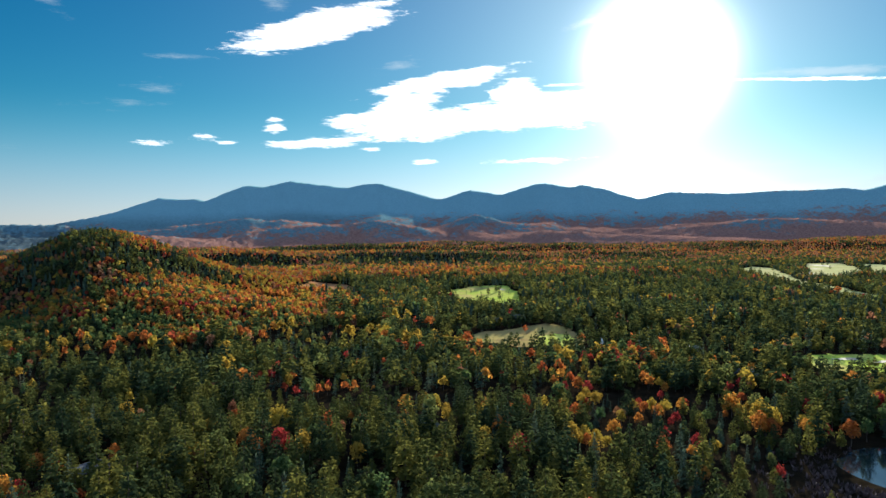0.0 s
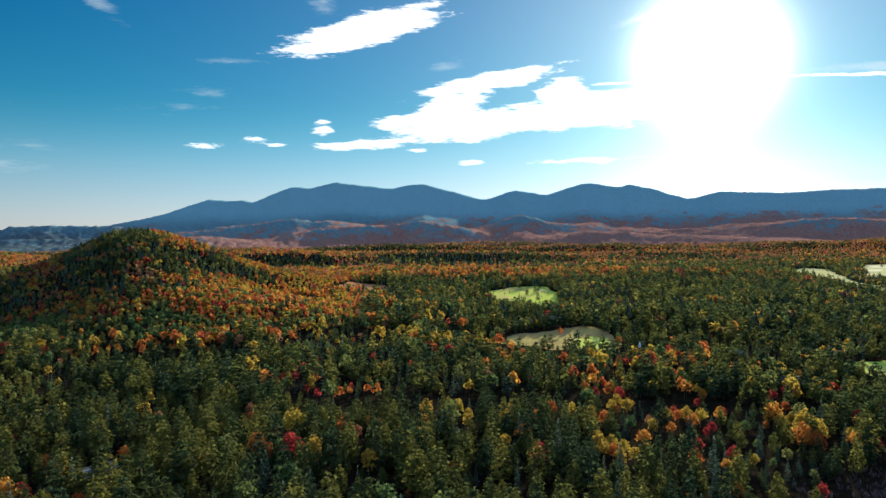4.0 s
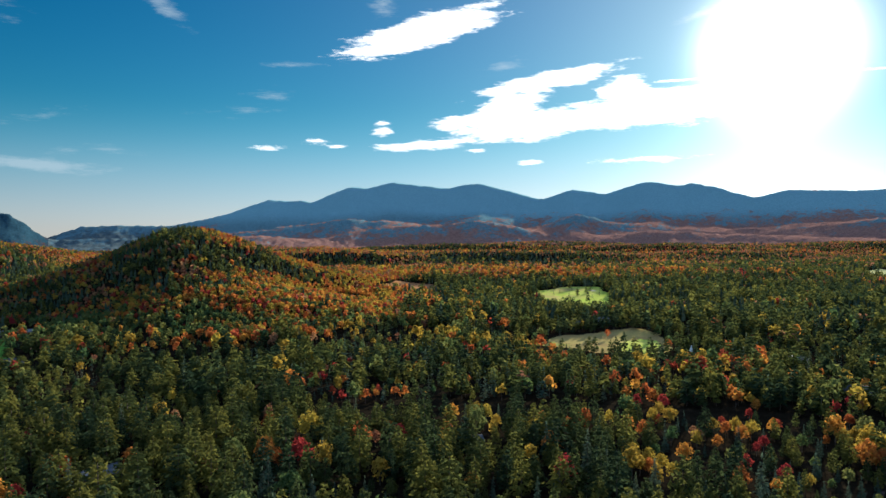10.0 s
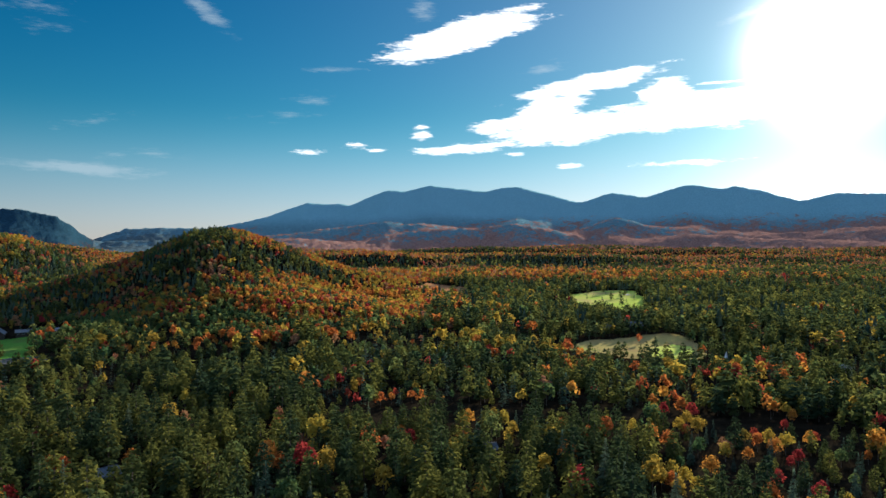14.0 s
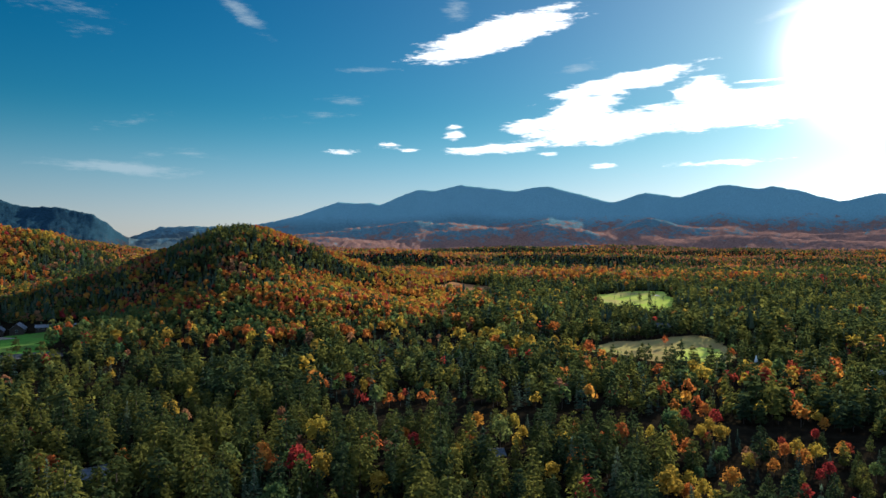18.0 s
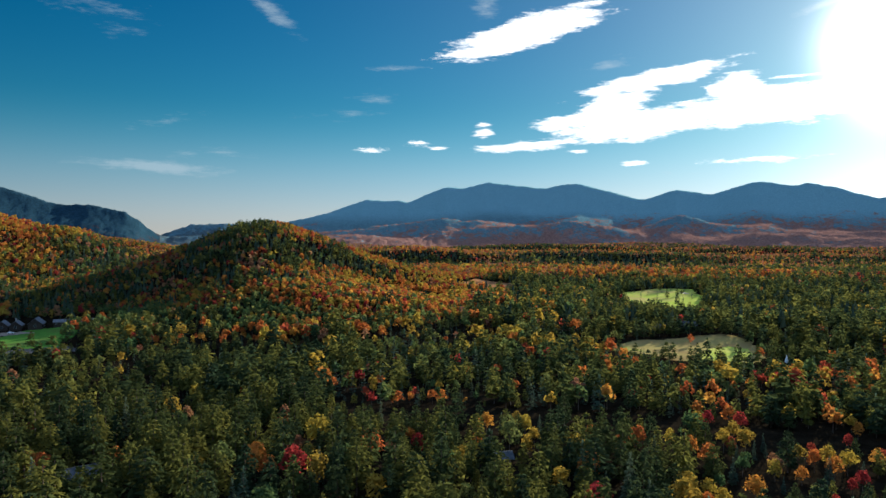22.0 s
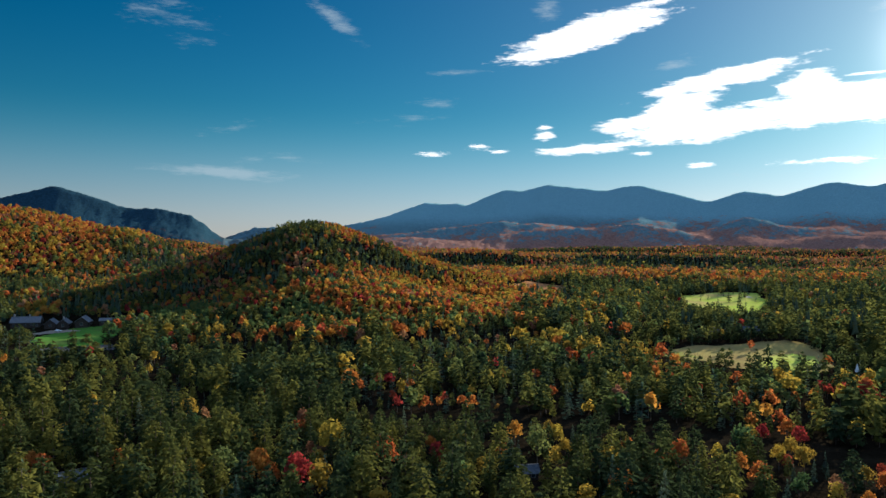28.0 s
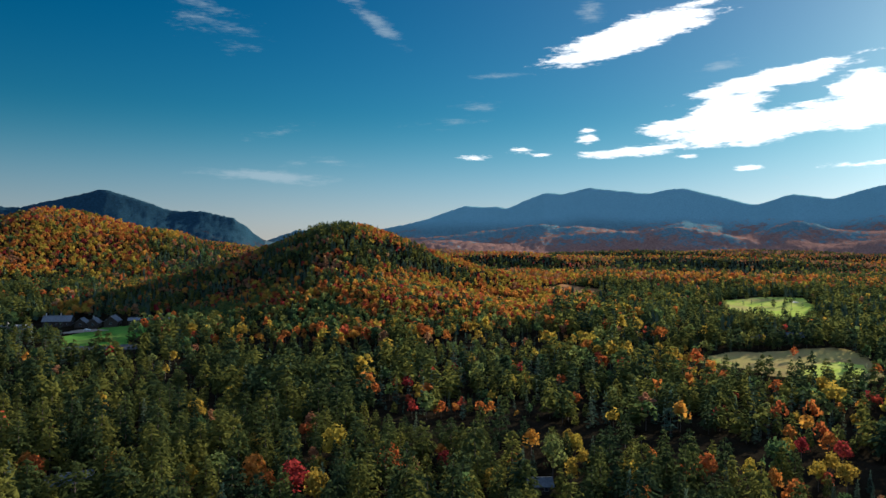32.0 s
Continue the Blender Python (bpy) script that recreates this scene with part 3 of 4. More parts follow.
def leafy_crown(rng, lobes, clumps, size, wide, bottom):
    """Height 1. Clumps over a dome of overlapping lobes, with gaps between."""
    c, nrm = [], []
    for k in range(lobes):
        f = k / max(lobes - 1, 1)
        ang, d = 2.4 * k + rng.uniform(-0.5, 0.5), wide * 0.56 * math.sqrt(f) * rng.uniform(0.7, 1.1)
        h = 0.78 - (0.78 - bottom) * 0.70 * f * rng.uniform(0.5, 1.25)
        lobe = np.array([d * math.cos(ang), d * math.sin(ang), h])
        rad = np.array([wide * rng.uniform(0.46, 0.64)] * 2 + [(1 - bottom) * rng.uniform(0.22, 0.34)])
        n = rng.normal(size=(max(clumps // lobes, 2), 3))
        n[:, 2] = np.abs(n[:, 2]) * 1.2 - 0.42
        n /= np.linalg.norm(n, axis=1, keepdims=True)
        c.append(lobe + n * rad * rng.uniform(0.70, 1.08, (len(n), 1)))
        nrm.append(n + rng.normal(0, 0.30, n.shape))
    c, nrm = np.concatenate(c), np.concatenate(nrm)
    c[:, 2] = np.clip(c[:, 2], bottom * 0.7, 1.0)
    return leaf_quads(c, nrm, size * rng.uniform(0.65, 1.35, len(c)), rng, 1.15)


def far_conifer(rng, wide):
    verts, tris = [], []
    for low, high, r in ((0.12, 0.72, wide), (0.5, 1.0, wide * 0.6)):
        b = len(verts)
        verts.append((rng.normal(0, 0.01), rng.normal(0, 0.01), high))
        for k in range(5):
            a, d = 6.283 * (k + rng.uniform(-0.3, 0.3)) / 5, r * rng.uniform(0.65, 1.3)
            verts.append((d * math.cos(a), d * math.sin(a), low + rng.uniform(-0.08, 0.1)))
        tris += [(b, b + 1 + k, b + 1 + (k + 1) % 5) for k in range(5)]
    return np.array(verts), np.array(tris)


KINDS = ("pine", "spruce", "green", "orange", "yellow", "red", "rust")
rng = np.random.default_rng(7)


def crown_near(kind, rng):
    if kind == "pine":
        return pine_crown(rng, 11, 8, 4, 0.18, 0.30, 0.036)
    if kind == "spruce":
        return conifer_crown(rng, 16, 6, 3, 0.06, 0.20, -0.25, 0.30, 0.12)
    return leafy_crown(rng, 9, 280, 0.043, 0.36, 0.22)


def crown_mid(kind, rng):
    if kind == "pine":
        return pine_crown(rng, 7, 6, 2, 0.20, 0.29, 0.072)
    if kind == "spruce":
        return conifer_crown(rng, 10, 5, 1, 0.06, 0.19, -0.25, 0.40, 0.10)
    return leafy_crown(rng, 6, 48, 0.090, 0.36, 0.22)


def crown_far(kind, rng):
    if kind == "pine":
        return pine_crown(rng, 6, 5, 1, 0.22, 0.27, 0.096)
    if kind == "spruce":
        return far_conifer(rng, 0.19)
    return leafy_crown(rng, 4, 24, 0.128, 0.37, 0.24)


def crown_farthest(kind, rng):
    if kind == "pine":
        return pine_crown(rng, 2, 4, 1, 0.36, 0.28, 0.21)
    if kind == "spruce":
        return far_conifer(rng, 0.21)
    return leafy_crown(rng, 2, 8, 0.19, 0.37, 0.30)


def trunk_near(kind, rng):
    if kind in ("pine", "spruce"):
        return stem([(0, 0, -0.04), (0, 0, 0.4), (0.004, 0, 0.95)], [0.016, 0.011, 0.002], 6)
    pieces = [stem([(0, 0, -0.04), (0.01, 0, 0.3), (0, 0.01, 0.8)], [0.018, 0.013, 0.003], 6)]
    for k in range(4):
        a = 6.283 * (k + rng.uniform(-0.2, 0.2)) / 4
        tip = (0.24 * math.cos(a), 0.24 * math.sin(a), rng.uniform(0.6, 0.8))
        pieces.append(stem([(0.005, 0, 0.26 + 0.04 * k), tip], [0.009, 0.002], 4))
    return joined(pieces)


NEAR = {k: [(crown_near(k, rng), trunk_near(k, rng)) for _ in range(5)] for k in KINDS}
MID = {k: [crown_mid(k, rng) for _ in range(8)] for k in KINDS}
FAR = {k: [crown_far(k, rng) for _ in range(8)] for k in KINDS}
FARTHEST = {k: [crown_farthest(k, rng) for _ in range(8)] for k in KINDS}
TALL = {"pine": (10.0, 18.0), "spruce": (9.5, 15.0), "green": (8.5, 13.0), "orange": (8.0, 13.0), "yellow": (8.0, 13.0),
        "red": (7.5, 12.0), "rust": (7.0, 11.5)}

EYES = [(0, 0, 81, 0.0), (14, 19, 79.5, 5.1), (24, 37, 77, 9.5), (35, 60, 74, 14), (42, 80, 71, 17.8), (50, 109, 67, 24.3)]


def in_view(x, y, margin=3.0):
    seen = np.zeros(len(x), bool)
    for ex, ey, _, yaw in EYES:
        az = np.degrees(np.arctan2(-(x - ex), y - ey)) - yaw
        seen |= np.abs(az) < 31.6 + margin
    return seen


def in_sight(x, y, z, top):
    """Whether a treetop shows over the ground and the woods in front of it."""
    seen = np.zeros(len(x), bool)
    for ex, ey, ez, _ in (EYES[0], EYES[3], EYES[5]):
        clear = np.ones(len(x), bool)
        for f in (0.35, 0.5, 0.62, 0.72, 0.8, 0.86, 0.91, 0.95, 0.975):
            g = ground_height(ex + (x - ex) * f, ey + (y - ey) * f)
            clear &= g < ez + (z + top - ez) * f + 2.0
        seen |= clear
    return seen


def scatter(r0, r1, step, rng, all_round=False):
    n = int(r1 / step) + 2
    gx, gy = np.meshgrid(np.arange(-n, n + 1) * step, np.arange(-n, n + 1) * step, indexing="ij")
    x = (gx + np.arange(2 * n + 1)[None, :] % 2 * step * 0.5 + rng.uniform(-0.36, 0.36, gx.shape) * step).ravel()
    y = (gy + rng.uniform(-0.36, 0.36, gy.shape) * step).ravel()
    r = np.hypot(x - 25, y - 50)
    keep = (r >= r0) & (r < r1)
    x, y = x[keep], y[keep]
    keep = ~in_view(x, y) if all_round else in_view(x, y)
    x, y = x[keep], y[keep]
    wet = blob(x, y, 158, 226, 52, 44) > 0.45 + 0.35 * fbm(x, y, 12, 2, 8)
    x, y = x[~wet], y[~wet]
    for outline in CLEARINGS:
        keep = ~inside(x, y, outline)
        x, y = x[keep], y[keep]
    return x, y


def blob(x, y, cx, cy, a, b, turn=0.0):
    return mound(x, y, cx, cy, 1.0, a, b, turn)


def species(x, y, rng):
    """Which kind grows where: pines on the plain, broadleaf woods on the slopes and by the brook."""
    n = len(x)
    r = np.hypot(x, y)
    shares = np.tile([0.79, 0.12, 0.065, 0.005, 0.012, 0.002, 0.006], (n, 1))

    def lay(weight, mix):
        nonlocal shares
        w = np.clip(weight, 0, 1)[:, None]
        shares = shares * (1 - w) + np.array(mix) * w

    lay(blob(x, y, -130, 280, 150, 130) * 1.3, (0.87, 0.05, 0.03, 0.015, 0.015, 0.005, 0.015))
    lay(blob(x, y, -60, 395, 60, 50), (0.42, 0.34, 0.10, 0.05, 0.05, 0.03, 0.01))
    lay(blob(x, y, -12, 425, 62, 44) * 1.6, (0.33, 0.55, 0.09, 0.005, 0.02, 0.0, 0.005))
    lay(blob(x, y, 95, 330, 62, 95, 0.25) * 1.3, (0.43, 0.09, 0.12, 0.15, 0.15, 0.04, 0.02))
    lay(blob(x, y, 60, 250, 34, 42) * 1.1, (0.50, 0.20, 0.12, 0.07, 0.08, 0.02, 0.01))
    lay(blob(x, y, 120, 450, 110, 40) * 1.1, (0.46, 0.06, 0.14, 0.16, 0.13, 0.04, 0.01))
    lay(blob(x, y, 190, 330, 60, 70), (0.58, 0.16, 0.10, 0.06, 0.06, 0.02, 0.02))
    lay(blob(x, y, -15, 535, 100, 36) * 1.2, (0.42, 0.12, 0.15, 0.05, 0.24, 0.01, 0.01))
    lay(blob(x, y, 360, 750, 250, 260) * 1.2, (0.68, 0.24, 0.03, 0.010, 0.02, 0.005, 0.02))
    lay(blob(x, y, 20, 720, 200, 110) * 1.2, (0.64, 0.22, 0.07, 0.01, 0.045, 0.005, 0.01))
    lay(np.clip((r - 470) / 80, 0, 1) * np.clip((1040 - r) / 40, 0, 1) * np.clip((x + 180) / 60, 0, 1) * np.clip(1 - 1.2 * blob(x, y, -15, 540, 100, 40), 0, 1) * 0.92,
        (0.66, 0.22, 0.065, 0.006, 0.030, 0.004, 0.015))
    k, h2 = knoll(x, y), west_hill(x, y)
    lay((k - 4) / 5, (0.03, 0.02, 0.08, 0.44, 0.24, 0.11, 0.08))
    lay(blob(x, y, -190, 760, 75, 150, 0.3) * 1.8, (0.03, 0.01, 0.08, 0.42, 0.36, 0.06, 0.04))
    lay(blob(x, y, -250, 600, 75, 50, 0.2) * 1.3, (0.06, 0.04, 0.22, 0.34, 0.17, 0.12, 0.05))
    lay(blob(x, y, -287, 748, 90, 20, 1.08) * 1.5, (0.28, 0.52, 0.12, 0.03, 0.03, 0.01, 0.01))
    lay(np.clip((k - 34) / 8, 0, 1) * np.clip((-385 - x) / 30, 0, 1) * np.clip((y - 700) / 50, 0, 1), (0.30, 0.45, 0.10, 0.06, 0.04, 0.01, 0.04))
    lay(np.clip((k - 74) / 8, 0, 1) * 0.7, (0.22, 0.30, 0.10, 0.20, 0.08, 0.02, 0.08))
    # conifers planted over the knoll's shadowed flank to deepen its shade
    lay(blob(x, y, -420, 645, 95, 130) * 2.2, (0.38, 0.36, 0.10, 0.01, 0.01, 0.01, 0.13))
    lay(blob(x, y, -510, 720, 80, 110) * 1.8, (0.40, 0.36, 0.10, 0.01, 0.02, 0.01, 0.10))
    lay(blob(x, y, -560, 850, 110, 170, 0.4) * 1.4, (0.34, 0.40, 0.10, 0.03, 0.02, 0.01, 0.10))
    lay(blob(x, y, -300, 512, 130, 40, 0.2) * 1.7, (0.14, 0.06, 0.62, 0.06, 0.08, 0.03, 0.01))
    lay(blob(x, y, -225, 462, 60, 18, 0.25) * 1.3, (0.10, 0.03, 0.12, 0.33, 0.27, 0.14, 0.01))
    lay(blob(x, y, -250, 585, 120, 26, 0.1) * 1.1, (0.14, 0.03, 0.16, 0.33, 0.18, 0.15, 0.01))
    lay(blob(x, y, -456, 515, 46, 18, -0.4) * 1.6, (0.06, 0.03, 0.08, 0.46, 0.32, 0.02, 0.03))
    lay((h2 - 6) / 8, (0.03, 0.02, 0.09, 0.38, 0.36, 0.04, 0.08))
    lay(blob(x, y, -640, 860, 60, 120, 0.5) * 2.0, (0.40, 0.40, 0.08, 0.01, 0.01, 0.01, 0.09))
    lay((h2 - 55) / 20, (0.04, 0.06, 0.07, 0.46, 0.12, 0.12, 0.13))
    # likewise dark trees along the knoll's left side stand in for deeper shadow
    lay(np.clip((-376 - x) / 30, 0, 1) * np.clip((k - 2) / 3, 0, 1) * 0.92, (0.36, 0.40, 0.10, 0.02, 0.01, 0.01, 0.10))
    lay(blob(x, y, -560, 650, 160, 120) * 0.6, (0.30, 0.10, 0.12, 0.22, 0.17, 0.05, 0.04))
    far = np.clip((r - 1080) / 100, 0, 1) * (h2 < 6) * (k < 6)
    lay(far * 0.92, (0.07, 0.04, 0.06, 0.29, 0.13, 0.07, 0.34))
    belt = fbm(x, y * 2.4, 420, 3, 77) + 0.10 * np.sin(y / 75.0)
    lay(far * np.clip((belt + 0.06) * 14, 0, 1) * np.clip((600 - x) / 500, 0.4, 1), (0.05, 0.03, 0.05, 0.27, 0.12, 0.06, 0.42))
    lay(far * np.clip((-0.08 - belt) * 14, 0, 1) * 0.8, (0.40, 0.50, 0.02, 0.01, 0.01, 0.0, 0.06))
    lay(np.clip((r - 1300) / 150, 0, 1) * np.clip((x + 100) / 200, 0, 1) * 0.6 * (k < 6), (0.16, 0.22, 0.02, 0.06, 0.02, 0.02, 0.50))
    az = np.degrees(np.arctan2(-x, y))
    lay(np.clip((r - 1010) / 40, 0, 1) * np.clip((1330 - r) / 40, 0, 1) * np.clip((15 - np.abs(az - 1)) / 4, 0, 1) * 0.95,
        (0.06, 0.04, 0.06, 0.40, 0.17, 0.07, 0.20))
    # conifers on the shaded faces of the valley's low ridges
    for near_r, far_r, mid_az, half_az in ((1470, 1690, 1.5, 9.5), (1400, 1580, 16.5, 6.5)):
        lay(np.clip((r - near_r) / 50, 0, 1) * np.clip((far_r - r) / 40, 0, 1) * np.clip((half_az - np.abs(az - mid_az)) / 3, 0, 1) * 0.92,
            (0.34, 0.60, 0.02, 0.01, 0.01, 0.0, 0.02))
    lay(blob(x, y, 50, 1010, 260, 26) * 0.9, (0.66, 0.28, 0.02, 0.01, 0.02, 0.0, 0.01))
    lay(blob(x, y, 640, 1180, 330, 360) * 1.5, (0.62, 0.24, 0.04, 0.02, 0.03, 0.01, 0.04))
    c = np.cumsum(shares, 1)
    cluster = np.argsort(np.argsort(fbm(x, y, 26, 3, 63))) / n
    u = np.clip(np.where(rng.uniform(size=n) < 0.55, cluster, rng.uniform(size=n)), 0, 0.9999)
    return (u[:, None] > c / c[:, -1:]).sum(1)


# trees that stand out by colour
LANDMARKS = {
    "red": ((-129, 218), (-113, 209), (-104, 206), (41, 203), (-34, 299), (-95, 394), (-101, 395), (-82, 370), (-73, 355), (-99, 429), (-92, 438),
            (-133, 520), (-60, 373), (35, 408), (32, 394), (38, 431), (60, 358), (71, 356), (65, 329), (58, 320), (90, 444),
            (132, 456), (111, 408), (108, 404), (94, 298), (104, 345), (110, 329), (85, 276), (163, 562), (170, 542),
            (98, 304), (109, 233), (174, 561), (152, 285), (95, 270)),
    "orange": ((-262, 444), (-253, 449), (-240, 456), (-228, 460), (-118, 257), (-92, 213), (-110, 215), (-133, 244), (-164, 580), (99, 516), (97, 474), (64, 564), (76, 428), (84, 435),
               (96, 438), (63, 385), (67, 380), (68, 365), (57, 372), (52, 317), (57, 310), (67, 283), (82, 303), (88, 317),
               (54, 272), (92, 309), (110, 358), (127, 453), (105, 379), (-81, 384), (-63, 360), (-46, 368), (-41, 311),
               (19, 331), (-17, 311), (-18, 330), (-90, 310), (171, 578), (-69, 460), (24, 456), (139, 336), (107, 324),
               (88, 255), (84, 233), (142, 281), (161, 283), (206, 472), (171, 400)),
    "yellow": ((-119, 214), (-88, 255), (-65, 281), (-6, 204), (-270, 440), (-258, 447), (-247, 452), (-234, 459), (-293, 470), (-183, 308), (-234, 397), (17, 492), (-9, 341), (-4, 331), (1, 321), (1, 307), (-17, 291), (-95, 505),
               (-68, 496), (-93, 465), (-33, 320), (47, 436), (52, 429), (67, 431), (72, 443), (60, 402), (67, 340), (70, 331),
               (63, 329), (56, 357), (79, 406), (80, 394), (46, 330), (49, 281), (51, 272), (55, 282), (58, 274), (61, 269),
               (55, 263), (84, 320), (92, 319), (97, 316), (110, 367), (109, 377), (99, 442), (75, 304), (105, 401), (4, 525),
               (1, 484), (-23, 518), (169, 418), (196, 504), (159, 335), (145, 291)),
    "pine": ((89, 606), (93, 609), (101, 601), (105, 596), (109, 586), (107, 578), (112, 592), (-5, 284), (3, 287), (-13, 286), (-21, 291), (-113, 231), (-121, 233), (-106, 237), (52, 620), (59, 624), (67, 627), (76, 629), (84, 628), (92, 622), (24, 588), (33, 600), (42, 610), (61, 441), (41, 445), (45, 428), (36, 331), (39, 296), (83, 367), (80, 377), (80, 314), (93, 279), (-7, 285),
             (11, 276), (8, 349), (55, 881), (63, 808), (42, 981), (48, 940), (76, 1060), (66, 902), (71, 915), (86, 930),
             (60, 960), (30, 940), (-330, 431), (40, 588), (66, 606), (88, 618), (97, 606), (30, 578), (45, 593),
             (500, 1090), (478, 960), (562, 1230), (660, 1230), (700, 1330), (730, 1370), (505, 1150)),
    "spruce": ((-338, 486), (-332, 479), (-342, 493), (-326, 472), (-335, 405), (-341, 403), (-348, 399), (-344, 415), (-354, 396), (-362, 393), (55, 878), (68, 798), (20, 925),
               (35, 905), (60, 950), (75, 940), (45, 860), (80, 880), (28, 880), (70, 850), (50, 930)),
}


def plant():
    rng = np.random.default_rng(11)
    groves = []
    for r0, r1, step, level in ((118, 320, 7.4, 0), (320, 600, 7.0, 1), (600, 1250, 6.3, 2), (1250, 2760, 7.9, 3)):
        x, y = scatter(r0, r1, step, rng)
        keep = (knoll(x, y) < 5) | (level == 3)
        x, y = x[keep], y[keep]
        groves.append((x, y, np.full(len(x), level)))
    x, y = scatter(250, 1150, 4.5, rng)
    keep = knoll(x, y) >= 5
    groves.append((x[keep], y[keep], np.full(keep.sum(), 2)))
    x, y = scatter(0, 118, 7.0, rng)
    groves.append((x, y, np.full(len(x), 1)))
    x, y = scatter(0, 420, 7.5, rng, True)
    groves.append((x, y, np.where(np.hypot(x - 25, y - 50) < 125, 1, 2)))
    x, y, level = (np.concatenate(c) for c in zip(*groves))
    kind = species(x, y, rng)
    spots = np.array([p for row in LANDMARKS.values() for p in row], float)
    near = np.zeros(len(x), bool)
    for px, py in spots:
        near |= (x - px) ** 2 + (y - py) ** 2 < 22
    x, y, level, kind = x[~near], y[~near], level[~near], kind[~near]
    d = np.hypot(spots[:, 0] - 25, spots[:, 1] - 50)
    x, y = np.r_[x, spots[:, 0]], np.r_[y, spots[:, 1]]
    kind = np.r_[kind, np.concatenate([[KINDS.index(k)] * len(row) for k, row in LANDMARKS.items()])]
    level = np.r_[level, np.where(d < 320, 0, 1)]
    z = ground_height(x, y)
    low, high = np.array([TALL[k] for k in KINDS]).T
    grow = np.clip(rng.normal(0.42, 0.46, len(x)) + fbm(x, y, 60, 2, 91) * 0.9, -0.5, 1.35)
    tall = low[kind] + (high - low)[kind] * grow
    # hollows where only young growth stands
    gap = fbm(x, y, 55, 3, 15) + 0.5 * fbm(x, y, 14, 2, 19)
    gap -= 0.07 * blob(x, y, 95, 300, 60, 90)
    for hx, hy, ha, hb in ((-175, 345, 24, 22), (-122, 243, 20, 15), (70, 340, 18, 46), (90, 398, 14, 30), (70, 302, 14, 20), (-45, 380, 22, 14), (-12, 321, 18, 20), (64, 278, 14, 14), (88, 332, 20, 18),
                           (-57, 330, 24, 12), (-117, 418, 14, 12), (19, 330, 16, 12)):
        gap -= 0.30 * blob(x, y, hx, hy, ha, hb)
    gap += 0.30 * blob(x, y, -12, 425, 62, 44) + 0.5 * blob(x, y, 70, 625, 95, 40) + 0.5 * blob(x, y, 50, 990, 110, 40)
    sparse = (gap < -0.075) & (np.hypot(x, y) < 1000) & (knoll(x, y) < 6)
    tall *= np.where(sparse, 0.58, 1.0)
    bright = sparse & (kind >= 3) & (rng.uniform(size=len(x)) < 0.7)
    bright[-len(spots):] = False
    kind[bright] = 1
    tall[-len(spots):] = np.maximum(low, high * 0.8)[kind[-len(spots):]] * rng.uniform(0.66, 1.05, len(spots)) * np.where(kind[-len(spots):] > 1, 0.84, 1.0)
    tall *= np.where(knoll(x, y) >= 5, 0.64, 1.0) * np.interp(np.hypot(x, y), [500, 900, 1300, 2000], [1.0, 0.86, 0.76, 0.62])
    screen = inside(x, y, LODGE_VIEW)
    screen[-len(spots):] = False
    tall[screen] *= 0.3
    tall *= 1 - 0.15 * blob(x, y, -290, 512, 110, 40, 0.2) + 0.3 * blob(x, y, 75, 626, 70, 16, 0.2) + 0.1 * blob(x, y, 60, 985, 80, 22, 0.2) + 0.55 * blob(x, y, -348, 402, 22, 16, -0.7)
    tall *= 1 - 0.38 * blob(x, y, 45, 742, 75, 50)
    tall *= 1 - 0.40 * blob(x, y, 62, 484, 62, 26)
    tall *= 1 - 0.50 * blob(x, y, 225, 384, 60, 26, 0.3)
    tall *= 1 - 0.30 * blob(x, y, 560, 1080, 190, 260, -0.2)
    # the young plantation and the bog by the pond
    tall *= 1 - 0.28 * blob(x, y, -12, 425, 60, 40)
    tall *= 1 - 0.55 * blob(x, y, 128, 205, 34, 30)
    wide = tall * rng.uniform(0.82, 1.2, len(x))
    wide *= np.where(level == 3, 1.12, 1.0)
    ok = np.ones(len(x), bool)
    far = level >= 2
    ok[far] = in_sight(x[far], y[far], z[far], tall[far])
    keep_round = np.hypot(x - 25, y - 50) < 420
    ok |= keep_round
    return (a[ok] for a in (x, y, z, tall, wide, kind, level))


THING_NAMES = {
    "pine": ("pine_tree", "tall dark-green white pine with feathery layered boughs in dense forest", "pine tree"),
    "spruce": ("spruce_tree", "slender dark-green spruce with a pointed crown among pines", "spruce tree"),
    "green": ("maple_tree", "broad green maple only starting to turn yellow", "maple tree"),
    "orange": ("orange_maple_tree", "bright orange autumn maple glowing in low sun", "maple tree"),
    "yellow": ("birch_tree", "golden yellow birch in autumn leaf", "birch tree"),
    "red": ("red_maple_tree", "vivid red autumn maple among dark pines", "maple tree"),
    "rust": ("oak_tree", "rusty brown oak with thinning autumn leaves", "oak tree"),
}
STUFF_NAMES = {
    "pine": ("pine_forest", "dense dark-green white pine forest covering the valley"),
    "spruce": ("spruce_forest", "dark spruce and fir scattered through the forest"),
    "green": ("green_broadleaf_forest", "yellow-green broadleaf trees turning in early autumn"),
    "orange": ("orange_maple_forest", "orange autumn maple woods on hills and valley floor"),
    "yellow": ("yellow_birch_forest", "golden birch and aspen woods in autumn leaf"),
    "red": ("red_maple_forest", "crimson maples scattered through the autumn woods"),
    "rust": ("rusty_oak_forest", "rust-brown oak and beech woods in late autumn"),
}


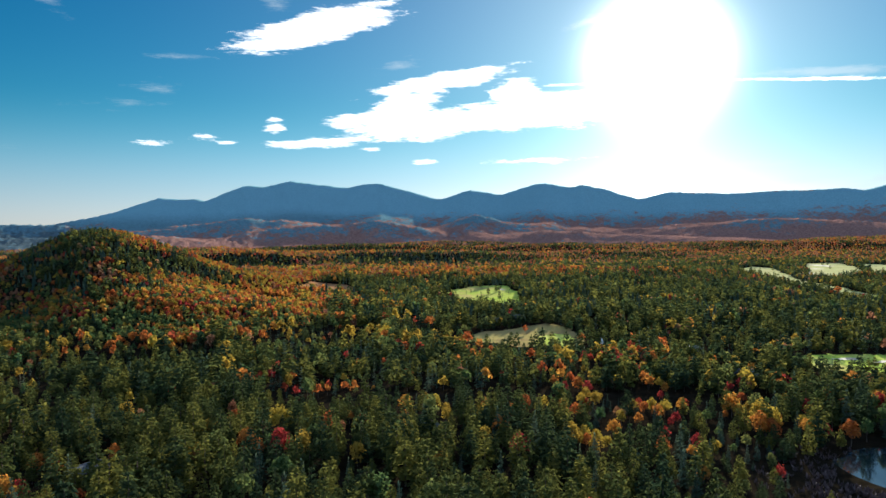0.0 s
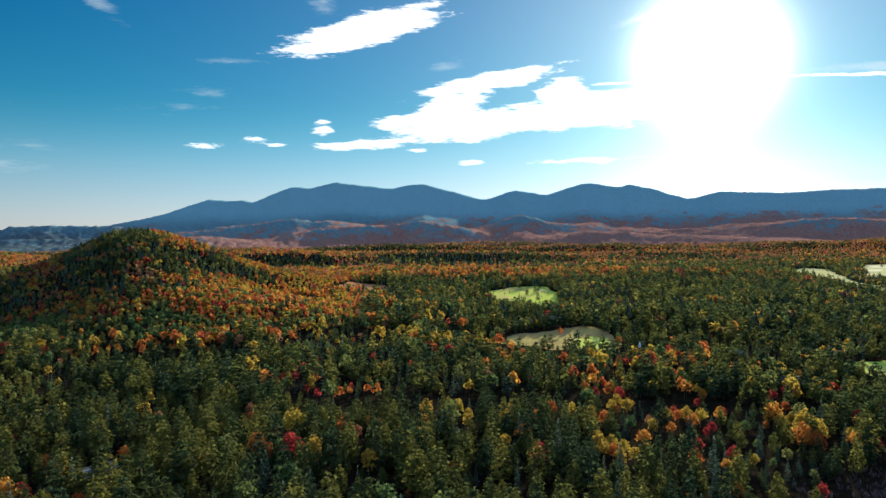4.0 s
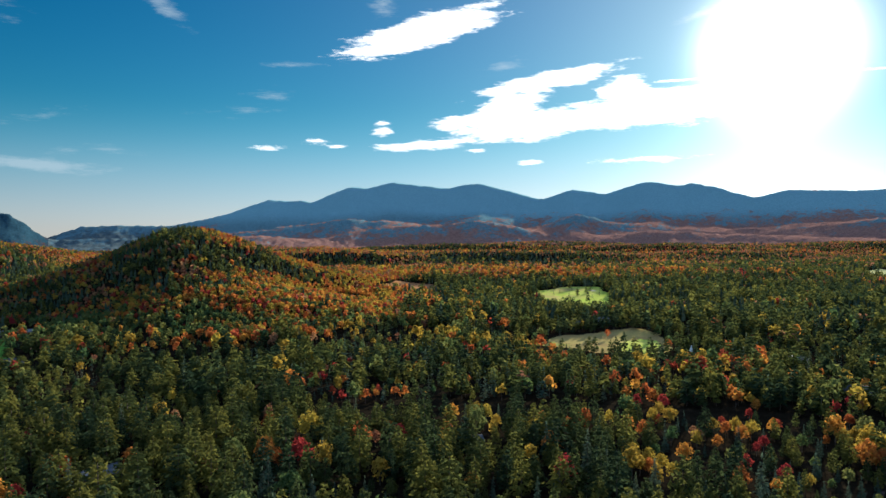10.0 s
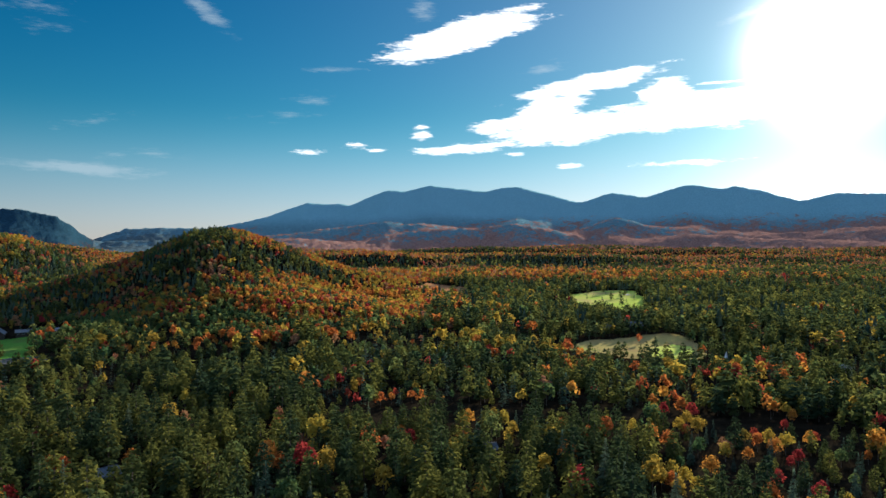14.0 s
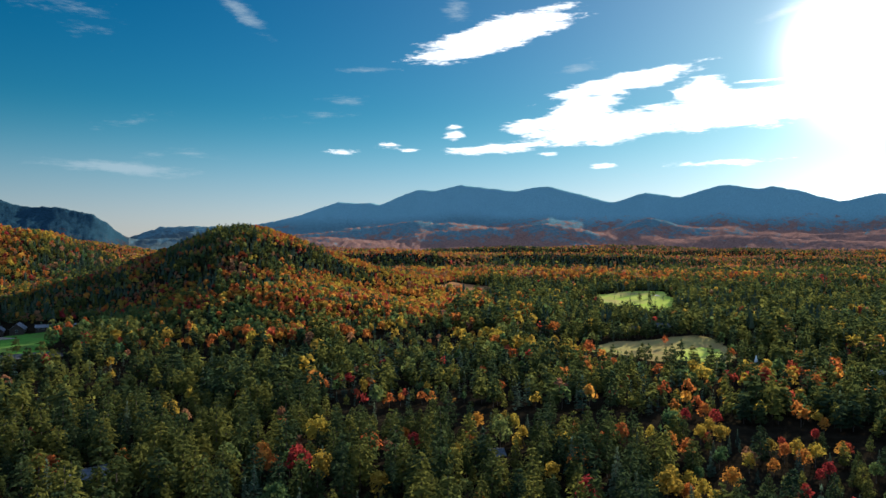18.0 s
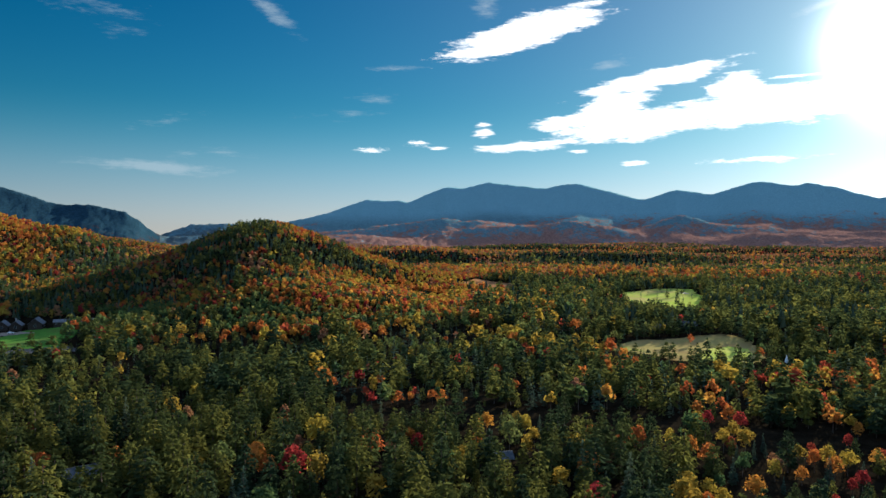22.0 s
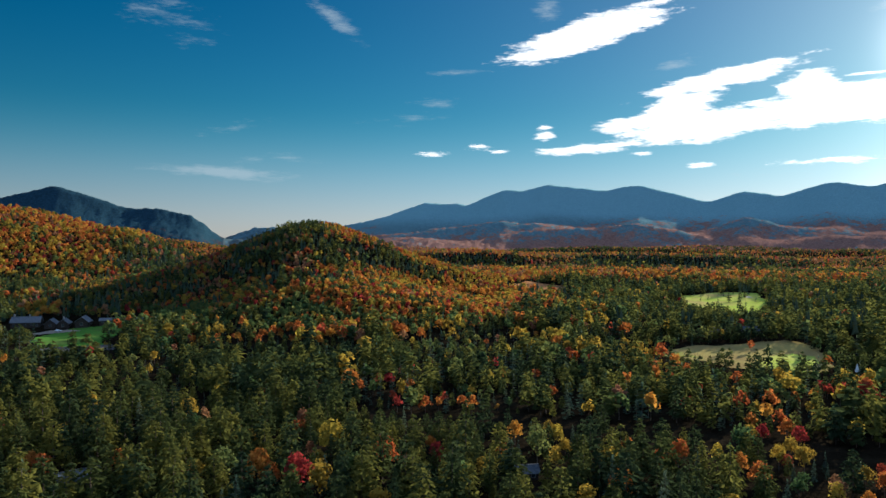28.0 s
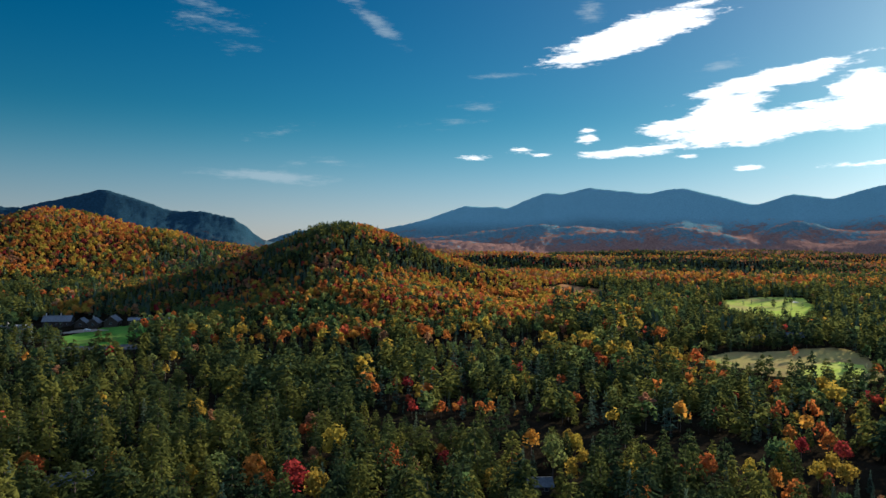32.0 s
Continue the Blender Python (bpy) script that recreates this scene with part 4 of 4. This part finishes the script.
def build_trees():
    x, y, z, tall, wide, kind, level = plant()
    rng = np.random.default_rng(23)
    turn, tint = rng.uniform(0, 6.283, len(x)), rng.uniform(0, 1, len(x))
    variant = rng.integers(0, 40, len(x))
    for ki, k in enumerate(KINDS):
        mine = np.where((kind == ki) & (level == 0))[0]
        order = mine[np.argsort(np.hypot(x[mine] - 40, y[mine] - 90))]
        things = order[:300]
        name, label, category = THING_NAMES[k]
        models = []
        for (cv, ct), (tv, tt) in NEAR[k]:
            models.append((mesh_object("crown", cv, ct, [LEAF[k]]), mesh_object("trunk", tv, tt, [BARK])))
        for i in things:
            tree = new(name)
            tree.matrix_basis = Matrix.LocRotScale((x[i], y[i], z[i]), Euler((0, 0, turn[i])), (wide[i], wide[i], tall[i]))
            tagged(tree, label, category, name.replace("_", " ") + "s of the near forest")
            crown, trunk = models[variant[i] % 5]
            part("trunk", trunk, BARK, tree)
            part("crown", crown, LEAF[k], tree)
        rest = np.setdiff1d(np.where(kind == ki)[0], things)
        verts, tris, slots, tints, count = [], [], [], [], 0
        for lev in range(4):
            group = rest[level[rest] == lev]
            count_v = 5 if lev == 0 else 8
            for v in range(count_v):
                some = group[variant[group] % count_v == v]
                if not len(some):
                    continue
                if lev == 0:
                    (cv, ct), (tv, tt) = NEAR[k][v]
                    tv0, tt0 = joined([(cv, ct), (tv, tt)])
                    slot = np.r_[np.zeros(len(ct)), np.ones(len(tt))]
                elif lev == 1:
                    cv, ct = MID[k][v]
                    tv, tt = stem([(0, 0, -0.04), (0, 0, 0.55)], [0.016, 0.007], 3)
                    tv0, tt0 = joined([(cv, ct), (tv, tt)])
                    slot = np.r_[np.zeros(len(ct)), np.ones(len(tt))]
                else:
                    tv0, tt0 = (FAR if lev == 2 else FARTHEST)[k][v]
                    slot = np.zeros(len(tt0))
                c, s = np.cos(turn[some])[:, None], np.sin(turn[some])[:, None]
                w, t = wide[some][:, None], tall[some][:, None]
                pts = np.stack([x[some][:, None] + (tv0[:, 0] * c - tv0[:, 1] * s) * w,
                                y[some][:, None] + (tv0[:, 0] * s + tv0[:, 1] * c) * w,
                                z[some][:, None] + tv0[:, 2] * t], -1)
                m = len(some)
                verts.append(pts.reshape(-1, 3))
                tris.append((tt0[None] + (count + np.arange(m) * len(tv0))[:, None, None]).reshape(-1, 3))
                slots.append(np.tile(slot, m))
                tints.append(np.repeat(tint[some], len(tv0)))
                count += m * len(tv0)
        name, label = STUFF_NAMES[k]
        ob = new(name, mesh_object(name, np.concatenate(verts), np.concatenate(tris), [LEAF[k], BARK],
                                   np.concatenate(slots), np.concatenate(tints)))
        tagged(ob, label, "forest", kind="stuff")
        print(k, "things", len(things), "rest", len(rest), [int((level[rest] == l).sum()) for l in range(4)],
              "triangles", sum(len(t) for t in tris))


build_trees()


def bog_shrubs():
    """Leafless leatherleaf and alder stems on the wet ground round the pond."""
    rng = np.random.default_rng(41)
    x, y = rng.uniform(78, 225, 5200), rng.uniform(172, 300, 5200)
    keep = (blob(x, y, 158, 226, 52, 44) > rng.uniform(0.25, 0.8, len(x))) & ~inside(x, y, POND)
    x, y = x[keep], y[keep]
    z, n = ground_height(x, y), len(x)
    base, tip, half = [], [], []
    for k in range(9):
        a, lean, tall = rng.uniform(0, 6.28, n), rng.uniform(0.1, 0.75, n), rng.uniform(0.7, 2.1, n)
        foot = np.stack([x + 0.25 * np.cos(a), y + 0.25 * np.sin(a), z - 0.05], -1)
        base.append(foot)
        tip.append(foot + np.stack([lean * np.cos(a), lean * np.sin(a), np.ones(n)], -1) * tall[:, None])
        half.append(tall * 0.16)
    verts, tris = fronds(np.concatenate(base), np.concatenate(tip), np.concatenate(half), rng)
    me = mesh_object("bog_shrubs", verts, tris, [mottled("bare bog twigs", (0.065, 0.048, 0.050), (0.115, 0.080, 0.075), 1.2)])
    tagged(new("bog_shrubs", me), "bare purple-brown shrubs on the bog around the pond", "shrubs", kind="stuff")


bog_shrubs()


# ---- buildings ----
SHINGLE = mottled("grey roof shingles", (0.09, 0.095, 0.11), (0.16, 0.165, 0.18), 1.4, 0.7)
METAL_ROOF = mottled("blue-grey metal roof", (0.060, 0.070, 0.085), (0.10, 0.115, 0.135), 0.8, 0.9)
TIMBER = mottled("dark timber siding", (0.034, 0.026, 0.022), (0.06, 0.045, 0.036), 2.0)
PLASTER = mottled("pale siding", (0.22, 0.20, 0.17), (0.32, 0.29, 0.25), 1.0)
STONE = mottled("chimney stone", (0.24, 0.22, 0.20), (0.36, 0.33, 0.30), 2.5)
TRIM = mottled("weathered grey trim", (0.20, 0.19, 0.18), (0.28, 0.27, 0.25), 1.5, 0.7)
CAR_PAINT = mottled("white car paint", (0.68, 0.69, 0.70), (0.76, 0.77, 0.78), 1.5, 0.35)
CANVAS = mottled("white canvas", (0.66, 0.66, 0.64), (0.78, 0.78, 0.76), 1.0)


def glass_material():
    m, n = material("window glass")
    finish(n, principled(n, rgb(0.03, 0.04, 0.05), 0.08, spec=0.5))
    return m


GLASS = glass_material()


def block(size, at=(0, 0, 0), bevel=0.04):
    bm = bmesh.new()
    bmesh.ops.create_cube(bm, size=1, matrix=Matrix.Translation(at) @ Matrix.Diagonal((*size, 1)))
    if bevel:
        bmesh.ops.bevel(bm, geom=bm.edges[:], offset=bevel, segments=1, affect="EDGES")
    return bm


def gable_walls(long, wide, high, rise):
    """Closed body with gable ends along x."""
    bm = bmesh.new()
    l, w = long / 2, wide / 2
    ends = []
    for sx in (-l, l):
        ends.append([bm.verts.new(p) for p in ((sx, -w, -1.5), (sx, w, -1.5), (sx, w, high), (sx, 0, high + rise), (sx, -w, high))])
    bm.faces.new(ends[0][::-1])
    bm.faces.new(ends[1])
    for k in range(5):
        bm.faces.new((ends[0][k], ends[0][(k + 1) % 5], ends[1][(k + 1) % 5], ends[1][k]))
    bmesh.ops.recalc_face_normals(bm, faces=bm.faces[:])
    return bm


def roof_slope(long, wide, high, rise, side, thick=0.22, over=0.6):
    """One slope with eaves and thickness; side is -1 or 1."""
    bm = bmesh.new()
    l, w = long / 2 + over, wide / 2 + over
    drop = rise * over / (wide / 2)
    low = []
    for dz in (0.03, thick):
        low.append([bm.verts.new(p) for p in ((-l, 0, high + rise + dz), (l, 0, high + rise + dz),
                                              (l, side * w, high - drop + dz), (-l, side * w, high - drop + dz))])
    bm.faces.new(low[0])
    bm.faces.new(low[1])
    for k in range(4):
        bm.faces.new((low[0][k], low[0][(k + 1) % 4], low[1][(k + 1) % 4], low[1][k]))
    bmesh.ops.recalc_face_normals(bm, faces=bm.faces[:])
    return bm


def add_window(house, x, y, z, turned, wide=1.1, tall=1.4):
    size = (wide + 0.24, 0.10, tall + 0.24) if not turned else (0.10, wide + 0.24, tall + 0.24)
    pane = (wide, 0.14, tall) if not turned else (0.14, wide, tall)
    w = part("window", block(size, (x, y, z), 0.02), TRIM, house, "grey-framed window")
    part("pane", block(pane, (x, y, z), 0.0), GLASS, w, "dark window pane")


def house(name, label, x, y, turn, long, wide, high, rise, roof, wall, chimneys=(), dormers=(), ground=None):
    home = new(name)
    z = float(ground_height(x, y)) if ground is None else ground
    home.matrix_basis = pose(x, y, z, 0, 0, turn)
    tagged(home, label, "building")
    part("wall", gable_walls(long, wide, high, rise), wall, home)
    for side in (-1, 1):
        part("roof", roof_slope(long, wide, high, rise, side), roof, home, "sloping roof")
    part("ridge_cap", block((long + 1.3, 0.35, 0.12), (0, 0, high + rise + 0.27), 0.03), roof, home)
    for cx, cy in chimneys:
        c = part("chimney", block((0.9, 1.1, 3.0), (cx, cy, high + rise + 0.2), 0.05), STONE, home, "stone chimney")
        part("cap", block((1.1, 1.3, 0.2), (cx, cy, high + rise + 1.8), 0.03), STONE, c)
    for dx, side in dormers:
        bm = gable_walls(2.6, 2.2, 1.4, 0.9)
        bmesh.ops.transform(bm, matrix=pose(dx, side * wide * 0.30, high + rise * 0.34, 0, 0, 90), verts=bm.verts[:])
        d = part("dormer", bm, wall, home)
        for s in (-1, 1):
            bm = roof_slope(2.8, 2.2, 1.4, 0.9, s, 0.15, 0.3)
            bmesh.ops.transform(bm, matrix=pose(dx, side * wide * 0.30, high + rise * 0.34, 0, 0, 90), verts=bm.verts[:])
            part("dormer_roof", bm, roof, d)
    n = max(2, int(long / 3.2))
    for k in range(n):
        wx = -long / 2 + long * (k + 0.5) / n
        for side in (-1, 1):
            add_window(home, wx, side * (wide / 2 + 0.03), 1.7, False)
            if high > 5:
                add_window(home, wx, side * (wide / 2 + 0.03), 4.5, False)
    for side in (-1, 1):
        add_window(home, side * (long / 2 + 0.03), 0, high * 0.62, True, 1.6, 1.6)
    door = part("door", block((1.1, 0.12, 2.1), (0.0 if n % 2 == 0 else long / (2 * n) * 2, -wide / 2 - 0.05, 1.05), 0.02), TIMBER, home, "dark wooden door")
    part("door_handle", block((0.06, 0.08, 0.16), (0.35 if n % 2 == 0 else long / (2 * n) * 2 + 0.35, -wide / 2 - 0.14, 1.0), 0.01), TRIM, door)
    return home


house("lodge", "lodge with grey shingle roof and dormers behind conifers", -428, 446, 46, 19, 9, 3.0, 2.8, SHINGLE, PLASTER,
      ((-5, 0), (6, 0)), ((-5, -1), (0, -1), (5, -1)))
house("lodge", "large lodge with broad grey roof and stone chimneys", -431, 481, 38, 19, 11, 3.8, 3.6, SHINGLE, TIMBER, ((-8, 0), (2, 0)), ())
house("lodge_hall", "dark timber hall with steep gabled roof", -412, 486, -52, 12, 7.5, 3.2, 3.0, SHINGLE, TIMBER, (), ())
house("lodge_hall", "dark timber hall with steep gabled roof", -404, 490, -52, 12, 7.5, 3.2, 3.0, SHINGLE, TIMBER, ((2, 0),), ())
house("lodge_hall", "tall dark timber hall with sunlit roof edge", -393, 497, -54, 14, 9, 3.8, 3.6, SHINGLE, TIMBER, (), ())
house("long_hall", "long low hall with pale grey roof beside the lodge", -371, 512, 40, 30, 10, 2.4, 1.5, SHINGLE, TIMBER, (), ())
house("cabin", "small house with blue-grey metal roof among pines", -6, 299, 28, 6, 4.5, 2.4, 1.4, METAL_ROOF, TIMBER, (), ())
house("cabin", "dark house with a blue-grey roof sunk among tall pines", -122, 246, 60, 11, 7, 2.5, 1.7, METAL_ROOF, TIMBER, (), ())
house("cabin", "dark cabin with a blue-grey roof among autumn maples", 163, 388, -20, 11, 8, 3.4, 2.8, METAL_ROOF, TIMBER, (), ())
house("cabin", "small grey-roofed cottage half hidden by trees", 46, 622, -15, 10, 7, 3.0, 2.4, METAL_ROOF, TIMBER, (), ())
house("cabin", "small grey-roofed cottage half hidden by trees", 66, 640, 20, 10, 7, 3.0, 2.4, METAL_ROOF, TIMBER, (), ())
house("cabin", "pale-walled house between pines", 166, 480, 15, 9, 6, 2.5, 1.6, SHINGLE, PLASTER, (), ())


def canvas_tent(x, y):
    tent = new("canvas_tent")
    tent.matrix_basis = pose(x, y, float(ground_height(x, y)))
    tagged(tent, "white pointed canvas tent in a dark clearing", "tent")
    bm = bmesh.new()
    bmesh.ops.create_cone(bm, cap_ends=True, segments=12, radius1=1.2, radius2=0.10, depth=4.0, matrix=Matrix.Translation((0, 0, 5.0)))
    part("cover", bm, CANVAS, tent)
    bm = bmesh.new()
    bmesh.ops.create_cone(bm, cap_ends=True, segments=8, radius1=0.09, radius2=0.07, depth=7.2, matrix=Matrix.Translation((0, 0, 3.6)))
    part("pole", bm, TIMBER, tent)


canvas_tent(110, 500)

patch("parking", ((-342, 413), (-312, 442), (-290, 424), (-322, 402)), ASPHALT, "dark asphalt yard below the lawn", "parking", 0.5, None, 2.0, 1.0)
patch("driveway", ((-403, 458), (-402, 474), (-392, 482), (-380, 480), (-388, 470), (-396, 458)), mottled("gravel drive", (0.22, 0.17, 0.13), (0.30, 0.235, 0.19), 0.7),
      "tan gravel drive before the lodge", "driveway", 0.5, None, 2.0, 1.0)


def sand_pit(x, y, a, b, turn):
    bm = bmesh.new()
    ring = []
    for k in range(22):
        t = 2 * math.pi * k / 22
        d = 1 + 0.18 * math.sin(3 * t + x) + 0.1 * math.sin(5 * t)
        px, py = a * d * math.cos(t), b * d * math.sin(t)
        c, s = math.cos(turn), math.sin(turn)
        wx, wy = x + px * c - py * s, y + px * s + py * c
        ring.append(bm.verts.new((wx, wy, float(ground_height(wx, wy)) + 0.5)))
    hub = bm.verts.new((x, y, float(ground_height(x, y)) + 0.35))
    for k in range(22):
        bm.faces.new((ring[k], ring[(k + 1) % 22], hub))
    me = bpy.data.meshes.new("bunker")
    bm.to_mesh(me)
    bm.free()
    me.materials.append(SAND)
    tagged(new("bunker", me), "pale sand bunker in the golf fairway", "bunker", kind="structure")


for row in ((74, 925, 4, 7, 0.4), (250, 446, 9, 4, 0.1), (268, 436, 8, 3, 0.3),
            (640, 1235, 14, 20, 0.2), (700, 1330, 14, 22, 0.4), (560, 1110, 8, 18, 0.3), (620, 1440, 12, 26, 0.3)):
    sand_pit(*row)


def car(x, y, turn, paint, label):
    body = new("car")
    body.matrix_basis = pose(x, y, float(ground_height(x, y)) + 0.5, 0, 0, turn)
    tagged(body, label, "car")
    bm = bmesh.new()
    for size, at in (((4.4, 1.8, 0.62), (0, 0, 0.66)), ((2.3, 1.6, 0.56), (-0.2, 0, 1.24))):
        bmesh.ops.create_cube(bm, size=1, matrix=Matrix.Translation(at) @ Matrix.Diagonal((*size, 1)))
    bmesh.ops.bevel(bm, geom=bm.edges[:], offset=0.14, segments=2, affect="EDGES")
    part("body", bm, paint, body)
    part("windscreen", block((0.08, 1.4, 0.42), (0.96, 0, 1.24), 0.02), GLASS, body)
    for wx in (-1.35, 1.35):
        for wy in (-0.85, 0.85):
            bm = bmesh.new()
            bmesh.ops.create_cone(bm, cap_ends=True, segments=14, radius1=0.33, radius2=0.33, depth=0.22, matrix=pose(wx, wy, 0.33, 90))
            part("wheel", bm, ASPHALT, body)


car(-392, 474, 20, CAR_PAINT, "small white car parked by the lodge")
